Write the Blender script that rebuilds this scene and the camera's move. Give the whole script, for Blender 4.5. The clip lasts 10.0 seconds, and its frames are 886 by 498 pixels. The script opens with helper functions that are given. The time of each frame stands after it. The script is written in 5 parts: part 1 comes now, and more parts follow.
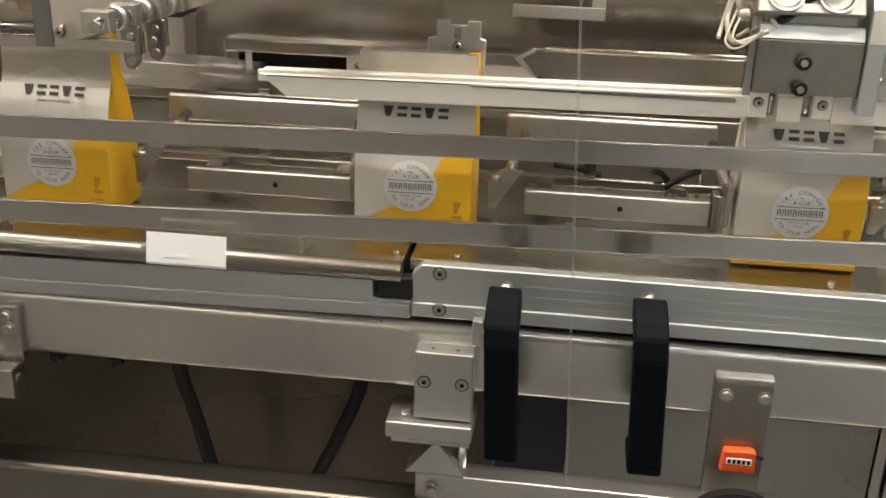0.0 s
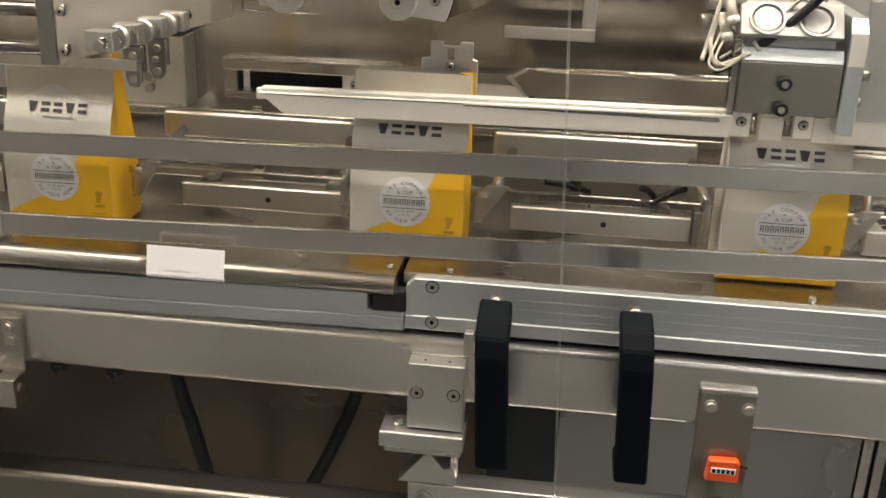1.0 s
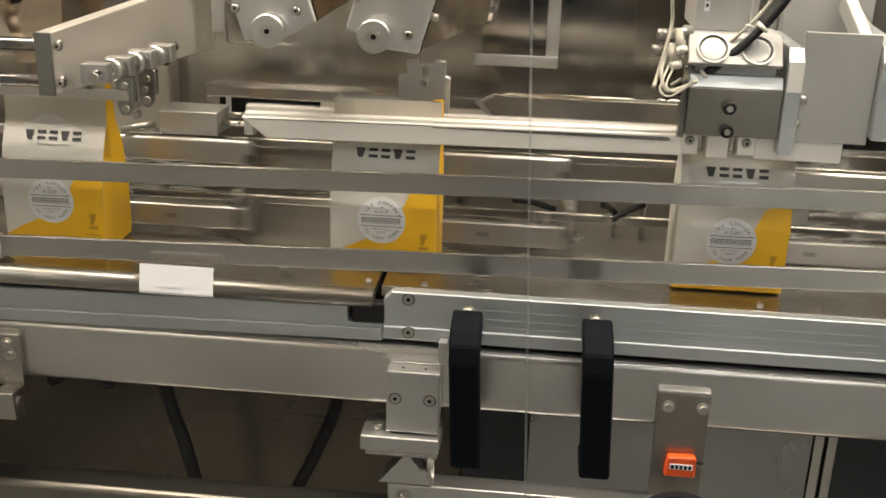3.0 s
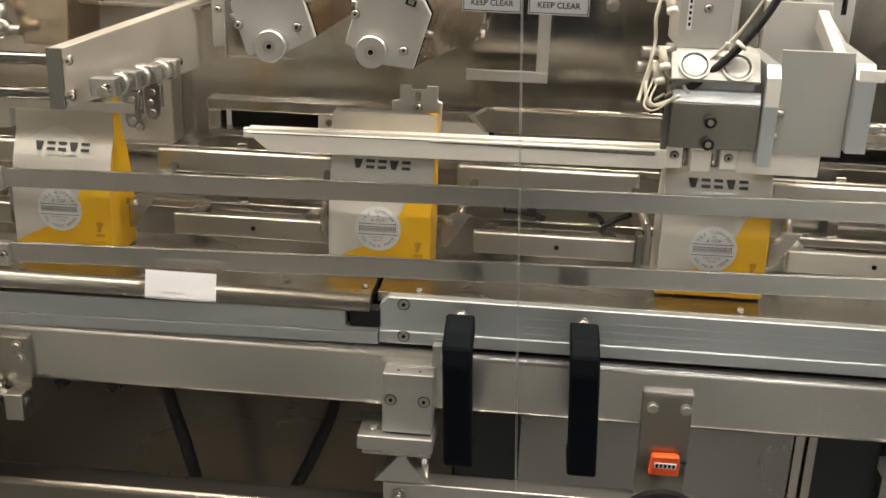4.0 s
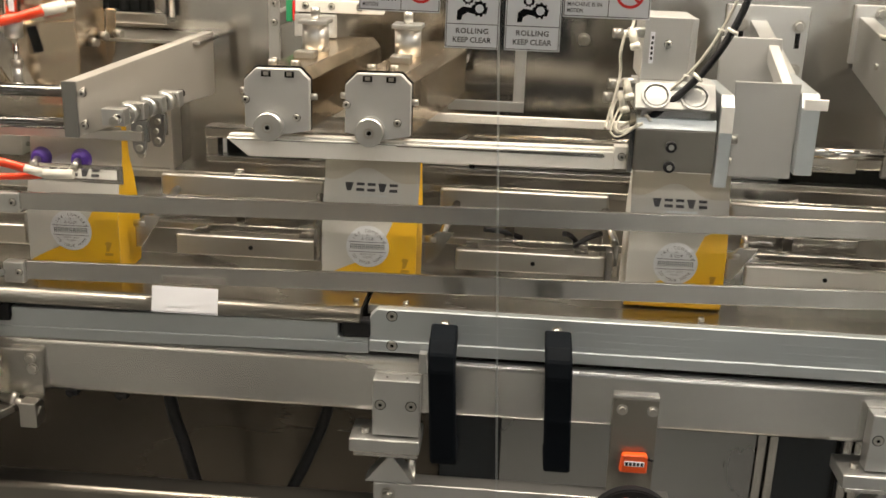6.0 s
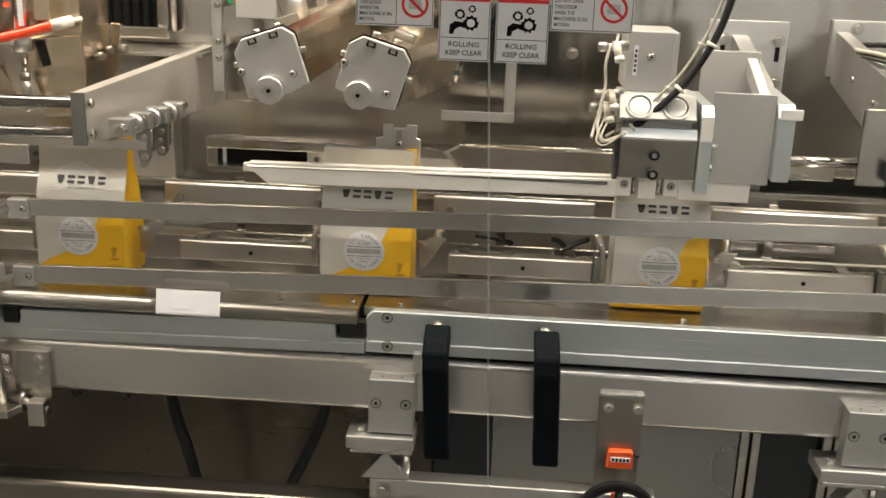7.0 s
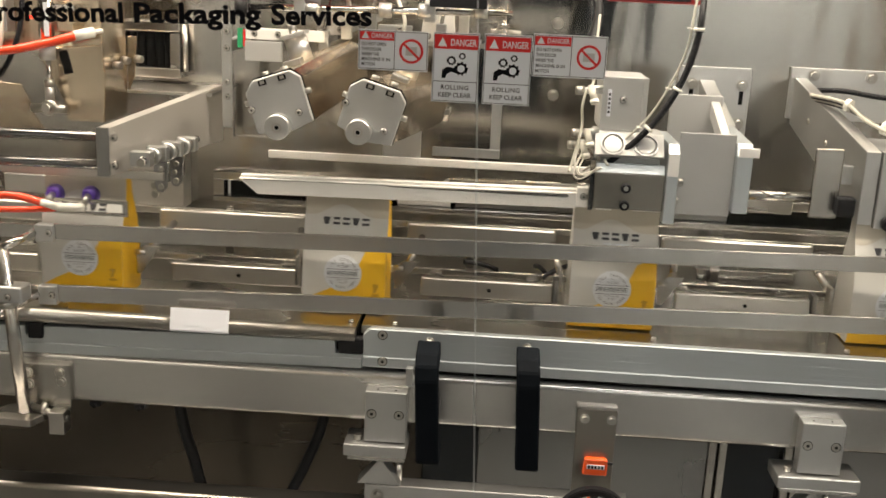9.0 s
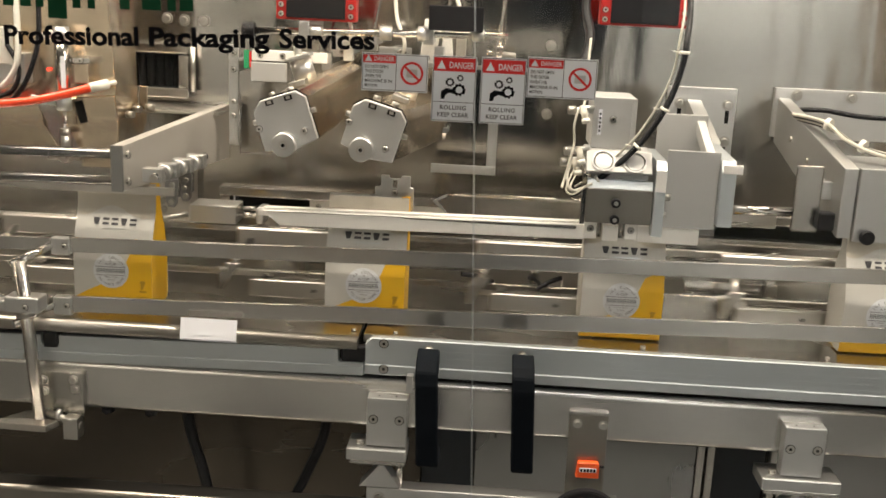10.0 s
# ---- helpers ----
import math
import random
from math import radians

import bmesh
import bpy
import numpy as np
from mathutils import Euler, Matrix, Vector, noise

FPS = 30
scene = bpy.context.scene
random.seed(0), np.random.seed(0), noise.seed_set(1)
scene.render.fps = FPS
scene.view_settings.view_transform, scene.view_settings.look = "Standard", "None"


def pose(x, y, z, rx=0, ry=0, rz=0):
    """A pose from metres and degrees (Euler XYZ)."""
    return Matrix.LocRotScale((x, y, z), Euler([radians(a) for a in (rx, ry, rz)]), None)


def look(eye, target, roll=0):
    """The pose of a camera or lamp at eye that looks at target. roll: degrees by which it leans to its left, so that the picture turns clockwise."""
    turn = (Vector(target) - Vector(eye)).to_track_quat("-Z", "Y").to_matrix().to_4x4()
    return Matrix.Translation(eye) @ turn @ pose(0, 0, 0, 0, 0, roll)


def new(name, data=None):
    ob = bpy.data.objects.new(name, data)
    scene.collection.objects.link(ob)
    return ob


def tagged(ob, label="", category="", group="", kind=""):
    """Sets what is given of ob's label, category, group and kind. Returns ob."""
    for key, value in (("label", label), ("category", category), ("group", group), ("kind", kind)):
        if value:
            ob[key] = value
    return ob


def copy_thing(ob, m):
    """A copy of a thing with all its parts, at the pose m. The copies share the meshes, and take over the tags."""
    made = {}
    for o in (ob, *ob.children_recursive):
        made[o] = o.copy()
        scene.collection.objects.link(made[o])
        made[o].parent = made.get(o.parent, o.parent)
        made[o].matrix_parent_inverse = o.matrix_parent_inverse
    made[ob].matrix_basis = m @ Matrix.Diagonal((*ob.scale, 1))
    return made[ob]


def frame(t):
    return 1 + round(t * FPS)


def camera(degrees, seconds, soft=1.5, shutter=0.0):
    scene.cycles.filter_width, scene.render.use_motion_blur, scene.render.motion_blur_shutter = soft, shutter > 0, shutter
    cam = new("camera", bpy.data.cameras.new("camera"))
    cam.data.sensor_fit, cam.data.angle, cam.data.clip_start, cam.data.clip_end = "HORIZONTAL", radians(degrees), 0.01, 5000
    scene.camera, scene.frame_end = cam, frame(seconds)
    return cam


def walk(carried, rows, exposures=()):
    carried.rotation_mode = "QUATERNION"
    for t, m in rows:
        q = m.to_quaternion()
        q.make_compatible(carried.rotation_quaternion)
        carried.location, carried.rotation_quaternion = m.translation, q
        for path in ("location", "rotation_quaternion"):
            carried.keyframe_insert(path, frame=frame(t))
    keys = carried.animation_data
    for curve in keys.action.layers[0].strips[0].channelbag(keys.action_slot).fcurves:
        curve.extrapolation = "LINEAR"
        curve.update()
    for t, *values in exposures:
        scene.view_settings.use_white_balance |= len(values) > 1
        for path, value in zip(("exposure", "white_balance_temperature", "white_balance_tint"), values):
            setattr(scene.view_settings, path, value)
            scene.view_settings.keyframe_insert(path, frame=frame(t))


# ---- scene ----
cam = camera(46, 10.0, soft=1.6, shutter=0.5)
PATH = [
    (0, (0.1331, -0.9921, 1.4612), (0.0196, -0.0723, 1.0854), 1.69),
    (0.5, (0.1342, -1.0062, 1.4636), (0.0224, -0.0835, 1.0947), 2.01),
    (1, (0.1390, -1.0234, 1.4699), (0.0296, -0.0969, 1.1098), 2.01),
    (1.5, (0.1456, -1.0444, 1.4772), (0.0374, -0.1147, 1.1253), 1.99),
    (2, (0.1492, -1.0600, 1.4828), (0.0479, -0.1280, 1.1347), 1.79),
    (3.5, (0.1476, -1.1324, 1.5063), (0.0660, -0.1956, 1.1662), 1.94),
    (4, (0.1519, -1.1597, 1.5108), (0.0718, -0.2199, 1.1785), 2.03),
    (4.5, (0.1538, -1.1899, 1.5168), (0.0752, -0.2470, 1.1933), 2.00),
    (5, (0.1561, -1.2165, 1.5238), (0.0815, -0.2712, 1.2062), 2.00),
    (5.5, (0.1571, -1.2438, 1.5284), (0.0876, -0.2964, 1.2162), 2.00),
    (7, (0.1629, -1.3347, 1.5359), (0.1039, -0.3802, 1.2436), 2.08),
    (7.5, (0.1658, -1.3689, 1.5388), (0.1071, -0.4125, 1.2527), 2.06),
    (8, (0.1651, -1.4071, 1.5462), (0.1113, -0.4479, 1.2685), 2.20),
    (8.5, (0.1651, -1.4413, 1.5512), (0.1150, -0.4788, 1.2845), 2.50),
    (9, (0.1635, -1.4781, 1.5570), (0.1165, -0.5130, 1.2994), 2.65),
    (9.5, (0.1619, -1.5154, 1.5633), (0.1174, -0.5482, 1.3133), 2.74),
    (10, (0.1618, -1.5540, 1.5694), (0.1185, -0.5847, 1.3275), 2.69),
]
walk(cam, [(t, look(eye, target, roll)) for t, eye, target, roll in PATH])

# ---------------------------------------------------------------- light
world = bpy.data.worlds.new("world")
scene.world = world
world.use_nodes = True
world.node_tree.nodes["Background"].inputs[0].default_value = (0.9, 0.85, 0.75, 1)
world.node_tree.nodes["Background"].inputs[1].default_value = 0.015
scene.view_settings.exposure = -0.37


def area_lamp(name, eye, target, sx, sy, watts, colour):
    data = bpy.data.lights.new(name, "AREA")
    data.shape, data.size, data.size_y, data.energy, data.color = "RECTANGLE", sx, sy, watts, colour
    ob = new(name, data)
    ob.matrix_world = look(eye, target)
    return ob


WARM, NEUTRAL = (1.0, 0.866, 0.695), (1.0, 0.95, 0.88)
area_lamp("lamp_over_machine", (0.85, 0.05, 2.5), (0.85, 0.15, 0), 1.3, 0.2, 54, WARM)
area_lamp("lamp_over_machine", (-0.85, 0.05, 2.5), (-0.85, 0.15, 0), 1.3, 0.2, 54, WARM)
area_lamp("lamp_over_aisle", (0.55, -1.7, 2.85), (0.55, -1.8, 0), 0.9, 0.3, 10, NEUTRAL)
# Unseen lamps, added so the walls behind the aisle mirror brightly in steel.
area_lamp("lamp_washing_wall", (1.7, -3.75, 2.85), (1.7, -4.5, 1.2), 1.2, 0.3, 100, (1.0, 0.93, 0.83))
area_lamp("lamp_washing_wall", (-2.0, -3.75, 2.85), (-2.0, -4.5, 1.2), 1.2, 0.3, 62, (1.0, 0.86, 0.68))


# ---------------------------------------------------------------- materials
def nodes_of(name):
    m = bpy.data.materials.new(name)
    m.use_nodes = True
    nt = m.node_tree
    return m, nt, nt.nodes["Principled BSDF"]


def noise_of(nt, scale, stretch, detail=4.0, coords="Object"):
    tc = nt.nodes.new("ShaderNodeTexCoord")
    mp = nt.nodes.new("ShaderNodeMapping")
    mp.inputs["Scale"].default_value = stretch
    nz = nt.nodes.new("ShaderNodeTexNoise")
    nz.inputs["Scale"].default_value, nz.inputs["Detail"].default_value = scale, detail
    nt.links.new(tc.outputs[coords], mp.inputs["Vector"])
    nt.links.new(mp.outputs["Vector"], nz.inputs["Vector"])
    return nz.outputs["Fac"]


def ranged(nt, fac, a, b, lo=0.3, hi=0.7):
    r = nt.nodes.new("ShaderNodeMapRange")
    r.inputs["From Min"].default_value, r.inputs["From Max"].default_value = lo, hi
    r.inputs["To Min"].default_value, r.inputs["To Max"].default_value = a, b
    nt.links.new(fac, r.inputs["Value"])
    return r.outputs["Result"]


def mixed(nt, fac, c1, c2):
    mx = nt.nodes.new("ShaderNodeMix")
    mx.data_type = "RGBA"
    mx.inputs[6].default_value, mx.inputs[7].default_value = (*c1, 1), (*c2, 1)
    nt.links.new(fac, mx.inputs[0])
    return mx.outputs[2]


def bumped(nt, b, fac, strength, distance=0.001):
    bp = nt.nodes.new("ShaderNodeBump")
    bp.inputs["Strength"].default_value, bp.inputs["Distance"].default_value = strength, distance
    nt.links.new(fac, bp.inputs["Height"])
    nt.links.new(bp.outputs["Normal"], b.inputs["Normal"])


def brushed(name, c, rough, grain=(0.15, 25, 25), metallic=1.0, dark=0.9, bump=0.0, wavy=0.0, wave=(1.0, 1.0, 1.0)):
    """Brushed metal: long grain lines, broad smears in colour and gloss painted as patchy reflections, and a slight
    dent and roll in the sheet.
    """
    m, nt, b = nodes_of(name)
    b.inputs["Metallic"].default_value = metallic
    fine = noise_of(nt, 14, tuple(min(g, 7) for g in grain), 1)
    reflection_smear = noise_of(nt, 3, (0.8, 1.2, 1.2), 1)
    col = mixed(nt, ranged(nt, reflection_smear, 0, 1), tuple(v * dark for v in c), c)
    nt.links.new(col, b.inputs["Base Color"])
    add = nt.nodes.new("ShaderNodeMath")
    add.operation = "ADD"
    nt.links.new(ranged(nt, fine, -0.002, 0.002), add.inputs[0])
    nt.links.new(ranged(nt, reflection_smear, rough - 0.03, rough + 0.05), add.inputs[1])
    nt.links.new(add.outputs[0], b.inputs["Roughness"])
    if wavy:
        bumped(nt, b, noise_of(nt, 7, wave, 2), 1.0, wavy)
    elif bump:
        bumped(nt, b, fine, bump, 0.0006)
    return m


def plain(name, c, rough, metallic=0.0, vary=0.85, scale=60, bump=0.05, coat=0.0, spec=0.5):
    m, nt, b = nodes_of(name)
    fac = noise_of(nt, scale, (1, 1, 1), 5)
    broad = noise_of(nt, 6, (1, 1, 1), 3)
    nt.links.new(mixed(nt, ranged(nt, broad, 0, 1), tuple(v * vary for v in c), c), b.inputs["Base Color"])
    nt.links.new(ranged(nt, broad, rough - 0.04, min(1, rough + 0.06)), b.inputs["Roughness"])
    b.inputs["Metallic"].default_value = metallic
    b.inputs["Coat Weight"].default_value = coat
    b.inputs["Specular IOR Level"].default_value = spec
    bumped(nt, b, fac, bump, 0.0008)
    return m


STEEL = brushed("brushed_stainless", (0.55, 0.53, 0.495), 0.26, dark=0.70, wavy=0.0015, wave=(1.2, 1.2, 1.2))
STEEL_V = brushed("brushed_stainless_upright", (0.52, 0.50, 0.465), 0.14, grain=(25, 25, 0.15), dark=0.74, wavy=0.003, wave=(1.6, 1.0, 0.25))
# Lower-left steel: beam shade and dark reflections in the colour, with brown mottling.
SHADED_STEEL = brushed("brown_shaded_steel", (0.130, 0.110, 0.086), 0.26, dark=0.38, wavy=0.002, wave=(0.8, 0.8, 0.8))
BEAM = brushed("satin_beam_steel", (0.80, 0.785, 0.755), 0.24, dark=0.5, wavy=0.0012, wave=(0.6, 1.0, 1.0))
ROLL = brushed("satin_rolled_steel", (0.31, 0.29, 0.26), 0.34, dark=0.75, wavy=0.002, wave=(1.0, 0.5, 0.5))
PLATE = brushed("milled_plate", (0.70, 0.675, 0.635), 0.40, grain=(4, 0.3, 25), metallic=0.75, dark=0.82, wavy=0.002)
DULL = brushed("dull_grey_steel", (0.36, 0.36, 0.355), 0.30, grain=(25, 25, 0.15), dark=0.72, wavy=0.0015, wave=(0.8, 0.8, 0.5))
RAIL = brushed("polished_rail_steel", (0.74, 0.72, 0.69), 0.22, grain=(0.1, 25, 25), dark=0.62, wavy=0.004, wave=(1.3, 0.6, 0.6))
# Stainless with the warm light it reflects put into its colour.
HOPPER = brushed("warm_lit_stainless", (0.72, 0.60, 0.455), 0.22, grain=(25, 25, 0.15), dark=0.66, wavy=0.006, wave=(1.4, 1.4, 1.0))
# Chrome with its dark reflections painted into the base colour.
SHAFT = brushed("dark_mirroring_chrome", (0.20, 0.195, 0.19), 0.16, dark=0.9)
TABLE = brushed("satin_table_steel", (0.46, 0.44, 0.405), 0.26, grain=(0.15, 25, 25), dark=0.8, wavy=0.004, wave=(0.9, 0.9, 0.9))
ALU = brushed("anodised_aluminium", (0.60, 0.645, 0.67), 0.38, grain=(0.1, 40, 40), metallic=0.85, dark=0.78)
ALU_CAST = brushed("blasted_aluminium", (0.60, 0.605, 0.60), 0.34, metallic=0.92, dark=0.86, wavy=0.0015, wave=(3, 3, 3))
WHITE_ALU = brushed("milled_bright_aluminium", (0.92, 0.90, 0.86), 0.45, grain=(30, 1, 1), metallic=0.3, dark=0.93)
GREY_PAINT = plain("light_grey_paint", (0.44, 0.44, 0.43), 0.42, metallic=0.25, vary=0.93, scale=500)
TUBE = plain("cloudy_beige_tube", (0.46, 0.44, 0.38), 0.4, scale=200)
BARS = brushed("satin_flat_bar", (0.62, 0.60, 0.565), 0.34, dark=0.72, wavy=0.001, wave=(1.0, 0.5, 0.5))
ROUND = brushed("turned_stainless", (0.60, 0.58, 0.55), 0.24, dark=0.8)
CHROME = brushed("ground_chrome", (0.72, 0.70, 0.67), 0.10, grain=(60, 4, 4), bump=0)
ZINC = plain("zinc_screw", (0.50, 0.485, 0.455), 0.30, metallic=1.0, scale=300)
BLACK = plain("black_rubber_grip", (0.004, 0.006, 0.009), 0.72, scale=700, bump=0.12, spec=0.08)
BLACK_PLASTIC = plain("black_plastic", (0.012, 0.012, 0.014), 0.45, scale=300, spec=0.2)
# Near-black: shade of holes, gaps and grooves is in the colour; also bellows.
DARK = plain("shade_and_black_parts", (0.008, 0.008, 0.008), 0.8, spec=0.05)
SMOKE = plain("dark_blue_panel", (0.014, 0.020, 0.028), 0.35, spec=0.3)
WHITE = plain("white_plastic", (0.75, 0.73, 0.66), 0.45, scale=200)
PAPER_TAG = plain("white_paper_tag", (0.80, 0.81, 0.86), 0.7, vary=0.95, scale=120)
ORANGE = plain("orange_plastic", (0.85, 0.10, 0.012), 0.35, vary=0.9)
RED_HOSE = plain("red_air_hose", (0.85, 0.06, 0.015), 0.25, vary=0.92, coat=0.4)
RED = plain("red_housing", (0.42, 0.015, 0.012), 0.35)
SIGN_RED = plain("red_print", (0.68, 0.012, 0.010), 0.5, vary=0.95)
SIGN_GREY = plain("sign_film", (0.80, 0.83, 0.87), 0.45, vary=0.97)
INK = plain("black_print", (0.006, 0.006, 0.008), 0.6, spec=0.05)
GREEN = plain("green_print", (0.004, 0.060, 0.024), 0.5, spec=0.1)
GREEN_STRIP = plain("green_strip", (0.02, 0.30, 0.12), 0.5)
PURPLE = plain("purple_silicone", (0.09, 0.035, 0.33), 0.4)
BAG_WHITE = plain("offwhite_bag_paper", (0.54, 0.535, 0.505), 0.5, vary=0.92, scale=350, bump=0.1)
BAG_SHADE = plain("cream_wave_print", (0.47, 0.435, 0.365), 0.5, vary=0.94, scale=350)
BAG_YELLOW = plain("yellow_bag_print", (0.74, 0.43, 0.006), 0.42, vary=0.92, scale=350, bump=0.1)
BAG_OCHRE = plain("ochre_bag_print", (0.42, 0.24, 0.01), 0.5)
BAG_LABEL = plain("white_round_print", (0.62, 0.64, 0.67), 0.5, vary=0.98)
BAG_INK = plain("dark_bag_print", (0.035, 0.035, 0.042), 0.55)
CONCRETE = plain("grey_sealed_floor", (0.27, 0.275, 0.275), 0.5, vary=0.5, scale=40)
ROOM_PAINT = plain("pale_cool_wall", (0.76, 0.78, 0.79), 0.85, vary=0.95)
ROOM_WARM = plain("warm_toned_wall", (0.50, 0.425, 0.335), 0.6, vary=0.8)
CEILING_PAINT = plain("dark_ceiling", (0.16, 0.15, 0.14), 0.9)


def glass(name, tint):
    m, nt, b = nodes_of(name)
    b.inputs["Base Color"].default_value = (*tint, 1)
    b.inputs["Roughness"].default_value = 0.0
    b.inputs["IOR"].default_value = 1.18
    b.inputs["Transmission Weight"].default_value = 1.0
    return m


GLASS = glass("clear_polycarbonate", (0.97, 0.98, 0.98))


# ---------------------------------------------------------------- mesh tools
def thing(name, at, label, category, group="", kind=""):
    ob = new(name)
    ob.location = at
    ob.empty_display_size = 0.02
    return tagged(ob, label, category, group, kind)


def origin_of(ob):
    v = Vector(ob.location)
    while ob.parent:
        ob = ob.parent
        v += Vector(ob.location)
    return v


def part(name, bm, material, parent=None, label=""):
    """Links bm, built in world coordinates, as one mesh under parent."""
    if parent:
        bmesh.ops.translate(bm, verts=bm.verts, vec=-origin_of(parent))
    me = bpy.data.meshes.new(name)
    bm.to_mesh(me)
    bm.free()
    me.materials.append(material)
    ob = new(name, me)
    if parent:
        ob.parent = parent
    return tagged(ob, label)


def shared(name, me, parent, at):
    """A part that shares the mesh me, at a world place."""
    ob = new(name, me)
    ob.parent = parent
    ob.location = Vector(at) - origin_of(parent)
    return ob


def bx(x0, x1, y0, y1, z0, z1, b=0.001, seg=2):
    bm = bmesh.new()
    bmesh.ops.create_cube(bm, size=1)
    for v in bm.verts:
        v.co = Vector((x0 if v.co.x < 0 else x1, y0 if v.co.y < 0 else y1, z0 if v.co.z < 0 else z1))
    if b:
        bmesh.ops.bevel(bm, geom=bm.edges[:], offset=b, segments=seg, affect="EDGES", profile=0.5)
        if seg > 2:
            broad = sorted(bm.faces, key=lambda f: f.calc_area())[:-6]
            for f in broad:
                f.smooth = True
    return bm


def slab(quad, depth):
    """A four-cornered sheet and its thickness."""
    bm = bmesh.new()
    front = [bm.verts.new(p) for p in quad]
    back = [bm.verts.new(Vector(p) + Vector(depth)) for p in quad]
    bm.faces.new(front)
    bm.faces.new(back[::-1])
    for k in range(4):
        bm.faces.new((front[k], back[k], back[(k + 1) % 4], front[(k + 1) % 4]))
    bmesh.ops.recalc_face_normals(bm, faces=bm.faces[:])
    return bm


def prism(points, axis, a, b, bevel=0.0008):
    """A slab: an outline in the two other axes, from a to b along axis (0, 1 or 2)."""
    bm = bmesh.new()
    rest = [k for k in (0, 1, 2) if k != axis]
    rings = []
    for d in (a, b):
        ring = []
        for p in points:
            co = [0, 0, 0]
            co[axis], co[rest[0]], co[rest[1]] = d, p[0], p[1]
            ring.append(bm.verts.new(co))
        rings.append(ring)
    n = len(points)
    bm.faces.new(rings[0])
    bm.faces.new(rings[1][::-1])
    for k in range(n):
        bm.faces.new((rings[0][k], rings[1][k], rings[1][(k + 1) % n], rings[0][(k + 1) % n]))
    bmesh.ops.recalc_face_normals(bm, faces=bm.faces[:])
    if bevel:
        bmesh.ops.bevel(bm, geom=bm.edges[:], offset=bevel, segments=1, affect="EDGES")
    return bm


def rod(p0, p1, r0, r1=None, seg=20, bevel=0.0):
    p0, p1 = Vector(p0), Vector(p1)
    bm = bmesh.new()
    bmesh.ops.create_cone(bm, cap_ends=True, segments=seg, radius1=r0, radius2=r0 if r1 is None else r1, depth=(p1 - p0).length)
    for f in bm.faces:
        f.smooth = len(f.verts) == 4
    if bevel:
        caps = [e for e in bm.edges if any(len(f.verts) > 4 for f in e.link_faces)]
        bmesh.ops.bevel(bm, geom=caps, offset=bevel, segments=2, affect="EDGES")
    m = (p1 - p0).to_track_quat("Z", "Y").to_matrix().to_4x4()
    bmesh.ops.transform(bm, matrix=Matrix.Translation((p0 + p1) / 2) @ m, verts=bm.verts)
    return bm


def ring(c, r_out, r_in, y0, y1, seg=28):
    """A flat ring that faces along y."""
    bm = bmesh.new()
    loops = []
    for r, y in ((r_out, y0), (r_out, y1), (r_in, y1), (r_in, y0)):
        loops.append([bm.verts.new((c[0] + r * math.cos(2 * math.pi * k / seg), y, c[2] + r * math.sin(2 * math.pi * k / seg))) for k in range(seg)])
    for a in range(4):
        for k in range(seg):
            bm.faces.new((loops[a][k], loops[a][(k + 1) % seg], loops[(a + 1) % 4][(k + 1) % seg], loops[(a + 1) % 4][k]))
    bmesh.ops.recalc_face_normals(bm, faces=bm.faces[:])
    return bm


def hose(points, r, seg=10, steps=8):
    """A smooth round hose through the points."""
    pts = [Vector(p) for p in points]
    line = []
    for k in range(len(pts) - 1):
        a, b, c, d = pts[max(k - 1, 0)], pts[k], pts[k + 1], pts[min(k + 2, len(pts) - 1)]
        for j in range(steps):
            t = j / steps
            line.append(0.5 * (2 * b + (c - a) * t + (2 * a - 5 * b + 4 * c - d) * t * t + (3 * b - a - 3 * c + d) * t ** 3))
    line.append(pts[-1])
    bm = bmesh.new()
    loops = []
    for k, p in enumerate(line):
        way = (line[min(k + 1, len(line) - 1)] - line[max(k - 1, 0)]).normalized()
        u = way.cross(Vector((0.1, 1, 0.2))).normalized()
        v = way.cross(u)
        loops.append([bm.verts.new(p + r * (u * math.cos(2 * math.pi * j / seg) + v * math.sin(2 * math.pi * j / seg))) for j in range(seg)])
    for a, b in zip(loops, loops[1:]):
        for j in range(seg):
            bm.faces.new((a[j], a[(j + 1) % seg], b[(j + 1) % seg], b[j])).smooth = True
    bm.faces.new(loops[0])
    bm.faces.new(loops[-1][::-1])
    bmesh.ops.recalc_face_normals(bm, faces=bm.faces[:])
    return bm


def merge(*bms):
    out = bmesh.new()
    for b in bms:
        me = bpy.data.meshes.new("tmp")
        b.to_mesh(me)
        b.free()
        out.from_mesh(me)
        bpy.data.meshes.remove(me)
    return out


def turned(bm, m):
    bmesh.ops.transform(bm, matrix=m, verts=bm.verts)
    return bm


